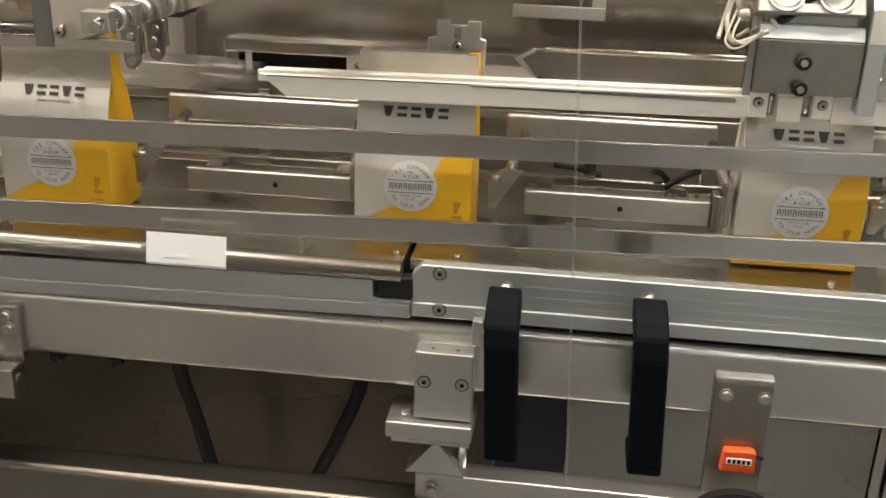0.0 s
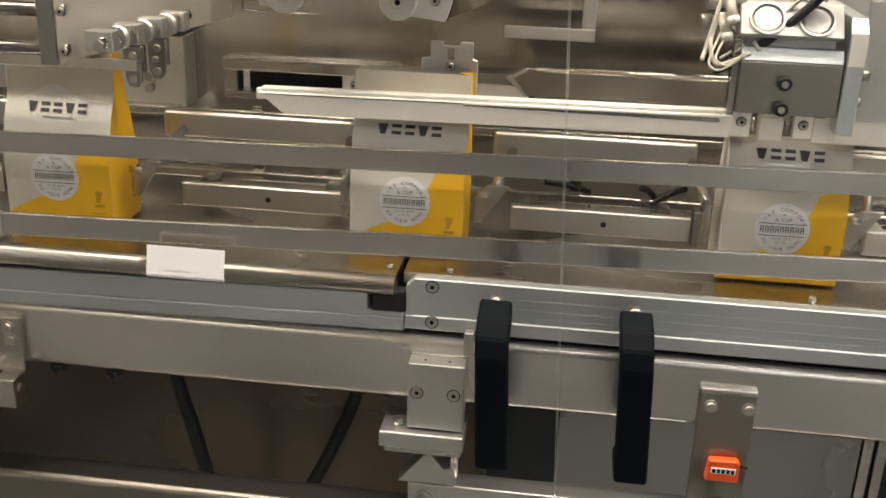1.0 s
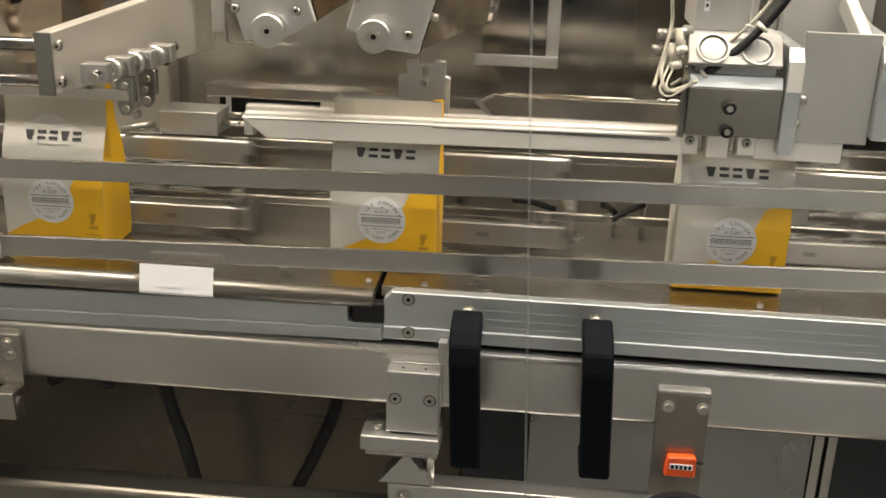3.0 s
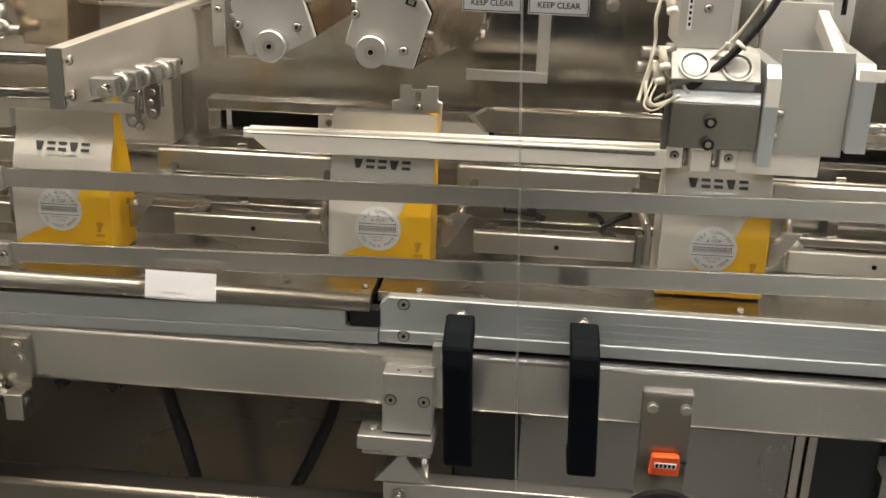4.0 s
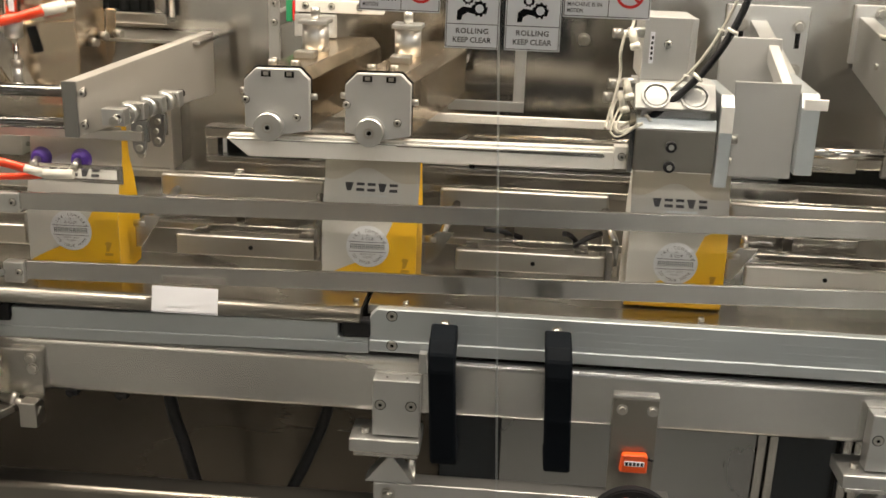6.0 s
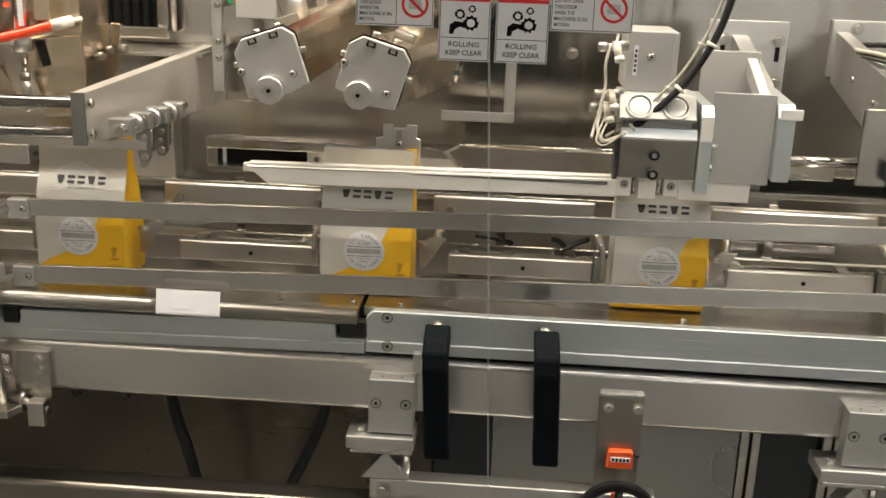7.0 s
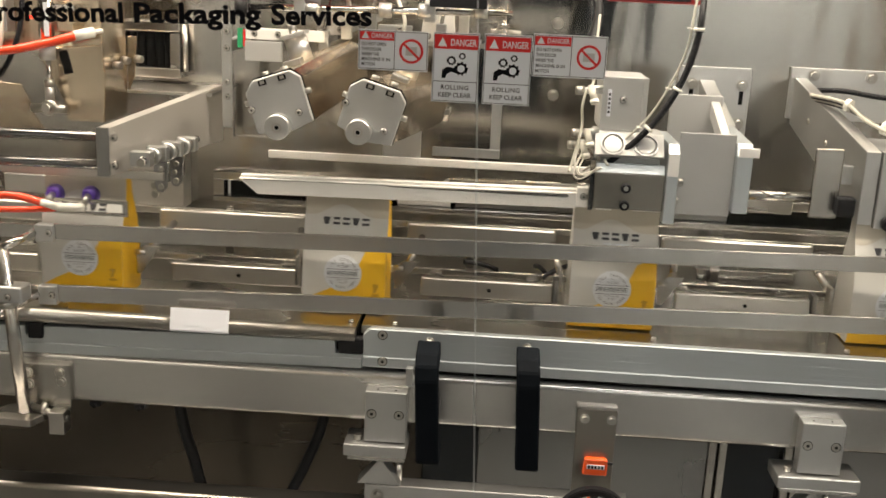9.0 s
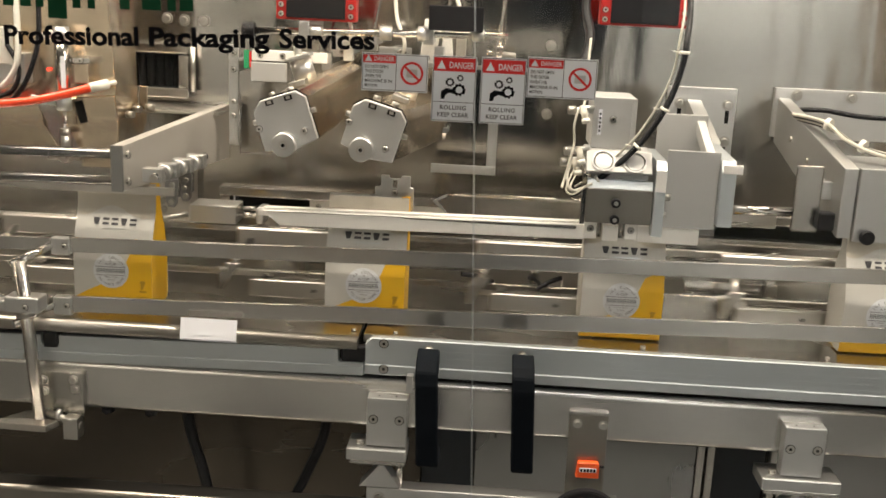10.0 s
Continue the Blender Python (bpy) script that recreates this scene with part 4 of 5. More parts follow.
for x0, x1, z0, z1 in ((-0.182, -0.124, 1.434, 1.484), (0.010, 0.075, 1.430, 1.512)):
    hg = thing("hanger_plate", ((x0 + x1) / 2, 0.46, z0), "pale milled hanger plate below the pivot shaft", "plate", "hanger plates")
    part("plate", prism(((x0, z0), (x0 + 0.12 * (x1 - x0), z1), (x1 - 0.12 * (x1 - x0), z1), (x1, z0)), 1, 0.458, 0.466, 0.0012), WHITE_ALU, hg)
    part("stay", bx(x0 + 0.015, x1 - 0.015, 0.4665, 0.549, z0 + 0.01, z0 + 0.03, 0.001), ALU_CAST, hg)
    for x in (x0 + 0.014, x1 - 0.014):
        shared("screw", SCREW_S, hg, (x, 0.458, z0 + 0.010))
xb = thing("roller_bar", (0.07, 0.44, 1.424), "thin aluminium bar with a small guide roller", "bar")
part("bar", bx(-0.078, 0.228, 0.436, 0.444, 1.424, 1.432, 0.001), BARS, xb)
part("carrier", bx(-0.066, -0.004, 0.434, 0.450, 1.4325, 1.458, 0.002), ALU_CAST, xb)
rol = part("roller", rod((-0.022, 0.4335, 1.442), (-0.022, 0.418, 1.442), 0.0125, seg=24, bevel=0.001), ROUND, xb)
part("axle", rod((-0.022, 0.4178, 1.442), (-0.022, 0.4150, 1.442), 0.0050, seg=6), ZINC, rol)
part("stay", bx(0.10, 0.12, 0.4445, 0.549, 1.424, 1.432, 0.001), ALU_CAST, xb)
part("stay", bx(-0.05, -0.03, 0.4505, 0.549, 1.436, 1.452, 0.001), ALU_CAST, xb)
sf = thing("swivel_fitting", (0.162, 0.44, 1.4325), "stacked brass-grey swivel fitting with two side ports", "fitting")
for k, (r, z0, z1) in enumerate(((0.0075, 1.4325, 1.441), (0.0110, 1.441, 1.449), (0.0070, 1.449, 1.462), (0.0105, 1.462, 1.470), (0.0050, 1.470, 1.500))):
    part("ring", rod((0.162, 0.440, z0), (0.162, 0.440, z1), r, seg=6 if k in (1, 3) else 18), ROUND, sf)
part("port", rod((0.168, 0.440, 1.455), (0.192, 0.438, 1.453), 0.0048, seg=12), TUBE, sf)
part("port", rod((0.156, 0.440, 1.455), (0.138, 0.436, 1.457), 0.0042, seg=12), ROUND, sf)
lk = thing("latch_block", (0.045, 0.52, 1.278), "dark steel latch block with a pin on the back plate", "block")
part("block", bx(0.020, 0.052, 0.505, 0.549, 1.282, 1.318, 0.0015), DULL, lk)
part("ledge", bx(0.000, 0.052, 0.500, 0.549, 1.276, 1.2815, 0.001), STEEL, lk)
part("pin", rod((0.060, 0.515, 1.279), (0.060, 0.515, 1.330), 0.0060, seg=14), ROUND, lk)
part("pin_lug", bx(0.0525, 0.068, 0.505, 0.549, 1.292, 1.302, 0.001), DULL, lk)


def red_sensor(x0, x1, z0):
    s = thing("light_bar", (x0, 0.40, z0), "red housing with a black window", "sensor", "red sensor housings")
    part("housing", bx(x0, x1, 0.392, 0.43, z0, z0 + 0.062, 0.002), RED, s)
    part("window", bx(x0 + 0.019, x1 - 0.019, 0.3885, 0.3925, z0 + 0.004, z0 + 0.058, 0.001), BLACK_PLASTIC, s)
    for x in (x0 + 0.009, x1 - 0.009):
        for dz in (0.010, 0.027):
            shared("screw", SCREW_S, s, (x, 0.392, z0 + dz))
    part("stay", bx((x0 + x1) / 2 - 0.01, (x0 + x1) / 2 + 0.01, 0.4305, 0.549, z0 + 0.02, z0 + 0.05, 0.001), ALU_CAST, s)


red_sensor(-0.252, -0.105, 1.5015)
red_sensor(0.339, 0.499, 1.5190)
for x, z in ((0.263, 1.335), (0.262, 1.470), (-0.43, 1.485), (-0.505, 1.487), (-0.47, 1.485)):
    b = thing("wall_bolt", (x, 0.55, z), "steel hex bolt in the back plate", "bolt", "bolts in the back plate")
    shared("bolt_head", HEX_L, b, (x, 0.5495, z))


# ---------------------------------------------------------------- sealing actuator, right side
sa = thing("sealing_actuator", (0.43, 0.15, 1.19), "grey guided air cylinder with white cover and steel brackets", "actuator")
part("nose_block", bx(0.3185, 0.4275, 0.150, 0.168, 1.204, 1.262, 0.0015), ROLL, sa)
part("nose_chamfer", prism(((0.150, 1.2625), (0.1585, 1.2760), (0.1680, 1.2760), (0.1680, 1.2625)), 0, 0.3190, 0.4270, 0.0006), ALU, sa)
part("nose_edge", bx(0.3100, 0.3183, 0.152, 0.168, 1.200, 1.285, 0.001), STEEL_V, sa)
for z in (1.240, 1.212):
    part("black_bolt", rod((0.367, 0.1498, z), (0.367, 0.140, z), 0.0078, seg=18, bevel=0.001), BLACK_PLASTIC, sa)
    part("bolt_eye", rod((0.367, 0.140, z), (0.367, 0.1385, z), 0.004, seg=6), ZINC, sa)
part("dark_waist", bx(0.325, 0.420, 0.1685, 0.22, 1.2625, 1.2855, 0.001), DULL, sa)
cov = part("white_cover", prism(((0.158, 1.2860), (0.152, 1.2900), (0.176, 1.322), (0.24, 1.322), (0.24, 1.2860)), 0, 0.3145, 0.4235, 0.001), GREY_PAINT, sa, "pale cover with two round caps")
tiltc = Matrix.Translation((0, 0.1632, 1.3060)) @ Matrix.Rotation(radians(-37), 4, "X")
for x in (0.343, 0.395):
    part("round_cap", turned(ring((x, 0, 0), 0.0195, 0.0170, -0.0022, 0.0005, 30), tiltc), ALU_CAST, cov)
    part("cap_face", turned(rod((x, 0.0008, 0), (x, -0.0004, 0), 0.0168, 0.0135, seg=30), tiltc), ALU_CAST, cov)
part("rear_body", bx(0.3225, 0.3935, 0.196, 0.30, 1.3225, 1.408, 0.0015), GREY_PAINT, sa)
part("rear_rib", bx(0.3865, 0.3945, 0.190, 0.1955, 1.3225, 1.408, 0.001), GREY_PAINT, sa)
part("rear_label", bx(0.332, 0.338, 0.1945, 0.1955, 1.345, 1.388, 0), PAPER_TAG, sa, "white label with unreadable print")
for k in range(5):
    part("print_bar", bx(0.3335, 0.3365, 0.1938, 0.1944, 1.350 + 0.007 * k, 1.354 + 0.007 * k, 0), INK, sa)
shared("screw", SCREW_S, sa, (0.357, 0.196, 1.372))
part("cheek_plate", prism(((0.146, 1.186), (0.146, 1.296), (0.160, 1.312), (0.30, 1.312), (0.30, 1.27), (0.17, 1.24), (0.17, 1.186)), 0, 0.4290, 0.4470, 0.001), ALU, sa)
part("cheek_facet", turned(bx(0.4295, 0.4465, 0.1445, 0.1455, 1.262, 1.298, 0.0005), Matrix.Identity(4)), WHITE_ALU, sa)
part("side_bolt", rod((0.4472, 0.158, 1.252), (0.457, 0.158, 1.252), 0.006, seg=6), ZINC, sa)
part("side_bolt", rod((0.4472, 0.158, 1.222), (0.452, 0.158, 1.222), 0.005, seg=12), ZINC, sa)
part("box_front", bx(0.4475, 0.5350, 0.1645, 0.1690, 1.199, 1.330, 0.001), GREY_PAINT, sa)
part("box_back", bx(0.4475, 0.5350, 0.30, 0.306, 1.22, 1.375, 0.001), GREY_PAINT, sa)
part("box_floor", bx(0.4475, 0.5350, 0.1825, 0.2995, 1.196, 1.202, 0.001), GREY_PAINT, sa)
part("end_plate", prism(((0.150, 1.208), (0.150, 1.300), (0.162, 1.318), (0.31, 1.325), (0.31, 1.215)), 0, 0.5355, 0.5600, 0.001), ALU, sa)
part("end_facet", bx(0.5375, 0.5685, 0.146, 0.1495, 1.298, 1.313, 0.001), WHITE_ALU, sa)
part("box_rib", prism(((0.1825, 1.324), (0.2995, 1.366), (0.2995, 1.34), (0.1825, 1.30)), 0, 0.5150, 0.5300, 0.001), GREY_PAINT, sa)
bm = bx(0.536, 0.563, 0.311, 0.538, 1.28, 1.325, 0.001)
for v in bm.verts:
    v.co.z += 0.055 * (v.co.y - 0.311) / 0.227
part("wall_arm", bm, ALU_CAST, sa)
wpl = part("wall_plate", bx(0.497, 0.632, 0.539, 0.5495, 1.262, 1.404, 0.001), ALU_CAST, sa)
for x in (0.522, 0.616):
    for z in (1.372, 1.300):
        part("slot", bx(x - 0.004, x + 0.004, 0.5380, 0.5388, z - 0.036, z, 0), DARK, wpl)
        shared("bolt", HEX_L, wpl, (x, 0.538, z))
part("guide_rod", rod((0.561, 0.20, 1.2290), (0.668, 0.20, 1.2310), 0.0080, seg=20), CHROME, sa)
part("rod_nut", rod((0.561, 0.20, 1.2290), (0.569, 0.20, 1.2292), 0.0115, seg=6), ZINC, sa)
for k, (x, z) in enumerate(((0.304, 1.385), (0.303, 1.317), (0.298, 1.298))):
    f = part("elbow_fitting", rod((x + 0.018, 0.19, z), (x - 0.012, 0.185, z), 0.0052, seg=12), ALU_CAST, sa)
    part("fitting_nut", rod((x - 0.012, 0.185, z), (x - 0.024, 0.183, z), 0.0072, seg=6), ZINC, f)
part("white_tube", hose(((0.290, 0.17, 1.298), (0.284, 0.15, 1.28), (0.290, 0.14, 1.259), (0.305, 0.135, 1.262), (0.325, 0.132, 1.273)), 0.0024, 10), TUBE, sa)
part("white_tube", hose(((0.296, 0.18, 1.385), (0.291, 0.17, 1.36), (0.293, 0.17, 1.335), (0.289, 0.16, 1.312), (0.280, 0.15, 1.275), (0.276, 0.14, 1.262)), 0.0022, 8), TUBE, sa)
part("white_tube", hose(((0.315, 0.26, 1.50), (0.311, 0.23, 1.45), (0.309, 0.21, 1.40), (0.304, 0.20, 1.388)), 0.0022, 8), TUBE, sa)
for k in range(2):
    part("thin_line", hose(((0.296 + 0.006 * k, 0.165, 1.290 - 0.004 * k), (0.286 + 0.005 * k, 0.140, 1.272 - 0.002 * k), (0.283 + 0.008 * k, 0.130, 1.259 + 0.004 * k), (0.295 + 0.007 * k, 0.124, 1.255 + 0.006 * k), (0.318, 0.121, 1.272 + 0.003 * k)), 0.0013, 6), TUBE, sa)
for x, z in ((0.298, 1.300), (0.303, 1.318), (0.305, 1.386)):
    el = part("elbow_body", rod((x - 0.002, 0.172, z + 0.006), (x + 0.004, 0.160, z - 0.016), 0.0056, seg=14, bevel=0.001), TUBE, sa, "beige push-in elbow")
    part("elbow_collar", rod((x + 0.003, 0.1615, z - 0.012), (x + 0.0045, 0.1590, z - 0.018), 0.0068, seg=14), WHITE, el)
    part("elbow_port", rod((x - 0.006, 0.172, z + 0.004), (x + 0.016, 0.180, z + 0.004), 0.0050, seg=12), ALU_CAST, el)
cbl = cable([(0.470, 0.28, 1.62), (0.462, 0.18, 1.56), (0.453, 0.125, 1.51), (0.448, 0.12, 1.465), (0.432, 0.118, 1.411), (0.405, 0.118, 1.360), (0.375, 0.12, 1.322), (0.340, 0.122, 1.288), (0.312, 0.124, 1.266), (0.290, 0.126, 1.253)], 0.0050, "black cable bundle with white ties curving down")
part("white_wire", hose(((0.458, 0.27, 1.62), (0.452, 0.17, 1.56), (0.442, 0.132, 1.50), (0.437, 0.128, 1.46), (0.420, 0.126, 1.412), (0.392, 0.126, 1.360), (0.360, 0.128, 1.322), (0.325, 0.13, 1.288), (0.296, 0.13, 1.266)), 0.0020, 8), TUBE, cbl)
for p, d in (((0.4505, 0.122, 1.487), (0, 0, 1)), ((0.426, 0.117, 1.398), (0.4, 0, 0.8)), ((0.388, 0.118, 1.337), (0.6, 0, 0.7)), ((0.330, 0.121, 1.280), (0.7, 0, 0.6))):
    q = Vector(p) + Vector(d) * 0.005
    part("cable_tie", rod(p, q, 0.0080, seg=14), WHITE, cbl)
    part("tie_tail", rod(Vector(p) + Vector((-0.008, 0, 0.002)), Vector(p) + Vector((-0.017, 0.004, 0.004)), 0.0011, seg=6), WHITE, cbl)
cable([(0.318, 0.40, 1.62), (0.312, 0.38, 1.55), (0.320, 0.34, 1.50), (0.308, 0.30, 1.45), (0.300, 0.26, 1.41)], 0.008, "black hose behind the warning sticker")

# front half of the actuator, scaled towards a camera point to overlap the jaw
VIEW_POINT = Vector((0.1794, -1.3149, 1.5263))
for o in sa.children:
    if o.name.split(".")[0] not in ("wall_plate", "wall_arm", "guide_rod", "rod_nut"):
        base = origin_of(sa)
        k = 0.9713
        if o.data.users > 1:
            o.location = VIEW_POINT + (o.location + base - VIEW_POINT) * k - base
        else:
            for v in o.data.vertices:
                v.co = VIEW_POINT + (v.co + base - VIEW_POINT) * k - base
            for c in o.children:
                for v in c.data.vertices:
                    v.co = VIEW_POINT + (v.co + base - VIEW_POINT) * k - base

ra = thing("discharge_arm", (0.75, 0.15, 1.19), "heavy aluminium arm with air cylinder and taped leads", "arm")
part("wall_plate", bx(0.705, 1.30, 0.539, 0.5495, 1.315, 1.411, 0.001), ALU_CAST, ra)
for x in (0.747, 0.853, 0.98):
    shared("bolt", HEX_L, ra, (x, 0.539, 1.398))
bm = bx(0.712, 0.735, 0.155, 0.538, 1.305, 1.392, 0.0015)
for v in bm.verts:
    f = (0.538 - v.co.y) / 0.383
    v.co.x += 0.020 * f
    v.co.z += (-0.076 if v.co.z > 1.35 else -0.105) * f
part("arm_bar", bm, ALU_CAST, ra)
for y in (0.24, 0.33, 0.43):
    z = 1.350 - 0.09 * (0.538 - y) / 0.383
    part("arm_screw", rod((0.712 + 0.02 * (0.538 - y) / 0.383 - 0.0005, y, z), (0.708 + 0.02 * (0.538 - y) / 0.383, y, z), 0.005, seg=14), ZINC, ra)
part("head_block", bx(0.7565, 0.90, 0.150, 0.30, 1.196, 1.318, 0.002), ALU_CAST, ra)
part("head_bolt", rod((0.778, 0.1495, 1.206), (0.778, 0.138, 1.206), 0.012, seg=20, bevel=0.002), BLACK_PLASTIC, ra)
part("edge_plate", bx(0.669, 0.713, 0.196, 0.206, 1.198, 1.311, 0.003, 2), STEEL, ra, "rounded upright stainless plate")
part("plate_stay", bx(0.7135, 0.735, 0.198, 0.212, 1.255, 1.285, 0.001), ALU_CAST, ra)
part("black_clamp", bx(0.705, 0.752, 0.17, 0.1955, 1.208, 1.238, 0.003), BLACK_PLASTIC, ra)
for k in range(4):
    part("lead", hose(((0.705 + 0.004 * k, 0.40, 1.375 - 0.003 * k), (0.74 + 0.004 * k, 0.32, 1.372 - 0.004 * k), (0.755 + 0.01 * k, 0.24, 1.352 - 0.004 * k), (0.80 + 0.012 * k, 0.19, 1.335), (0.88, 0.17, 1.325 + 0.004 * k)), 0.0034, 8), (TUBE, BLACK_PLASTIC, TUBE, BLACK_PLASTIC)[k], ra)
for p in ((0.742, 0.315, 1.370), (0.775, 0.225, 1.346)):
    part("tie", rod(p, (p[0] + 0.006, p[1] - 0.006, p[2] - 0.002), 0.0110, seg=14), WHITE, ra)
part("cross_lead", hose(((0.72, 0.50, 1.372), (0.78, 0.47, 1.378), (0.86, 0.46, 1.370), (0.98, 0.45, 1.372)), 0.005, 8), BLACK_PLASTIC, ra)

# ---------------------------------------------------------------- under-table details
tg = thing("blade_guide", (0.2, 0.40, 1.15), "dark steel guide blade with a pointed end", "blade")
part("blade", prism(((0.052, 1.176), (0.078, 1.152), (0.70, 1.158), (0.70, 1.192), (0.075, 1.190)), 1, 0.400, 0.405, 0.0008), STEEL, tg)
part("blade_rod", rod((0.09, 0.397, 1.190), (0.60, 0.397, 1.194), 0.0042), CHROME, tg)
part("blade_tip", prism(((0.050, 1.176), (0.0775, 1.1905), (0.0775, 1.186), (0.060, 1.176), (0.079, 1.1535), (0.077, 1.1515)), 1, 0.398, 0.3998, 0.0), ALU_CAST, tg)
part("stay", bx(0.60, 0.62, 0.4055, 0.549, 1.165, 1.185, 0.001), STEEL, tg)
dp = thing("deflector_tray", (0.61, 0.33, 1.045), "folded stainless deflector tray behind the rails", "tray")
part("floor", bx(0.53, 0.70, 0.34, 0.42, 1.058, 1.061, 0.001), STEEL, dp)
part("lip", bx(0.53, 0.70, 0.336, 0.3395, 1.044, 1.064, 0.001), RAIL, dp)
part("leg", bx(0.60, 0.62, 0.37, 0.39, 1.0095, 1.0575, 0.001), STEEL, dp)
for k, (x0, z0, x1, z1) in enumerate(((0.115, 1.062, 0.175, 1.045), (0.24, 1.062, 0.26, 1.045), (0.255, 1.040, 0.30, 1.060))):
    fl = thing("gripper_finger", (x0, 0.30, 1.008), "black and white wire stub behind the rails", "wire", "wire stubs")
    part("wire", hose(((x0, 0.30, z0), ((x0 + x1) / 2, 0.31, (z0 + z1) / 2 + 0.003), (x1, 0.32, z1)), 0.0045, 8), BLACK_PLASTIC, fl)
    part("stub", rod((x1, 0.32, z1), (x1, 0.32, 1.0095), 0.003), ZINC, fl)

# ---------------------------------------------------------------- moving parts of the machine
PITCH, BAG_X, BAG_Y, BAG_Z = 0.4315, -0.0425, 0.1715, 1.0122

fj = thing("front_seal_jaw", (0.05, 0.13, 1.174), "bright milled aluminium sealing jaw with slanted end", "jaw")
part("jaw_bar", prism(((-0.2190, 1.1985), (-0.1880, 1.1735), (0.3160, 1.1795), (0.3160, 1.2045)), 1, 0.1300, 0.1630, 0.0008), WHITE_ALU, fj)
part("jaw_ridge", prism(((-0.2160, 1.2030), (-0.2160, 1.1990), (0.3160, 1.2050), (0.3160, 1.2090)), 1, 0.1340, 0.1480, 0.0006), WHITE_ALU, fj)
part("jaw_slot", prism(((0.02, 1.1968), (0.02, 1.1985), (0.302, 1.2016), (0.305, 1.1975), (0.300, 1.1960)), 1, 0.1295, 0.1299, 0), STEEL, fj)
part("jaw_line", prism(((-0.21, 1.1962), (-0.21, 1.1970), (0.02, 1.1996), (0.02, 1.1988)), 1, 0.1294, 0.1299, 0), DARK, fj)
part("clamp_tab", bx(0.3165, 0.337, 0.128, 0.146, 1.182, 1.213, 0.001), WHITE_ALU, fj)
part("clamp_tab", bx(0.347, 0.372, 0.126, 0.146, 1.180, 1.206, 0.001), WHITE_ALU, fj)
part("clamp_tab", bx(0.383, 0.403, 0.128, 0.146, 1.184, 1.212, 0.001), WHITE_ALU, fj)
for x in (0.327, 0.393):
    shared("screw", SCREW_S, fj, (x, 0.128, 1.199))
part("tail_plate", bx(0.4035, 0.5035, 0.1290, 0.1460, 1.1800, 1.2080, 0.001), WHITE_ALU, fj)
for x in (0.341, 0.378):
    part("pin", rod((x, 0.140, 1.184), (x, 0.140, 1.214), 0.0045), STEEL, fj)

rj = thing("rear_seal_jaw", (0.03, 0.175, 1.185), "thin steel rear jaw with forked hanger plates", "jaw")
part("jaw_bar", bx(-0.2360, 0.3300, 0.1795, 0.1875, 1.1780, 1.1910, 0.001), WHITE_ALU, rj)
part("fork_plate", prism(((-0.036, 1.1915), (-0.036, 1.238), (-0.026, 1.240), (-0.026, 1.259), (-0.012, 1.259), (-0.011, 1.254), (0.008, 1.254), (0.009, 1.259), (0.024, 1.259), (0.024, 1.240), (0.030, 1.238), (0.030, 1.1915)), 1, 0.1835, 0.1875, 0.0008), ALU_CAST, rj)
shared("screw", SCREW_S, rj, (-0.002, 0.1835, 1.230))
part("fork_slot", bx(-0.006, 0.002, 0.1825, 0.1833, 1.238, 1.251, 0), STEEL, rj)


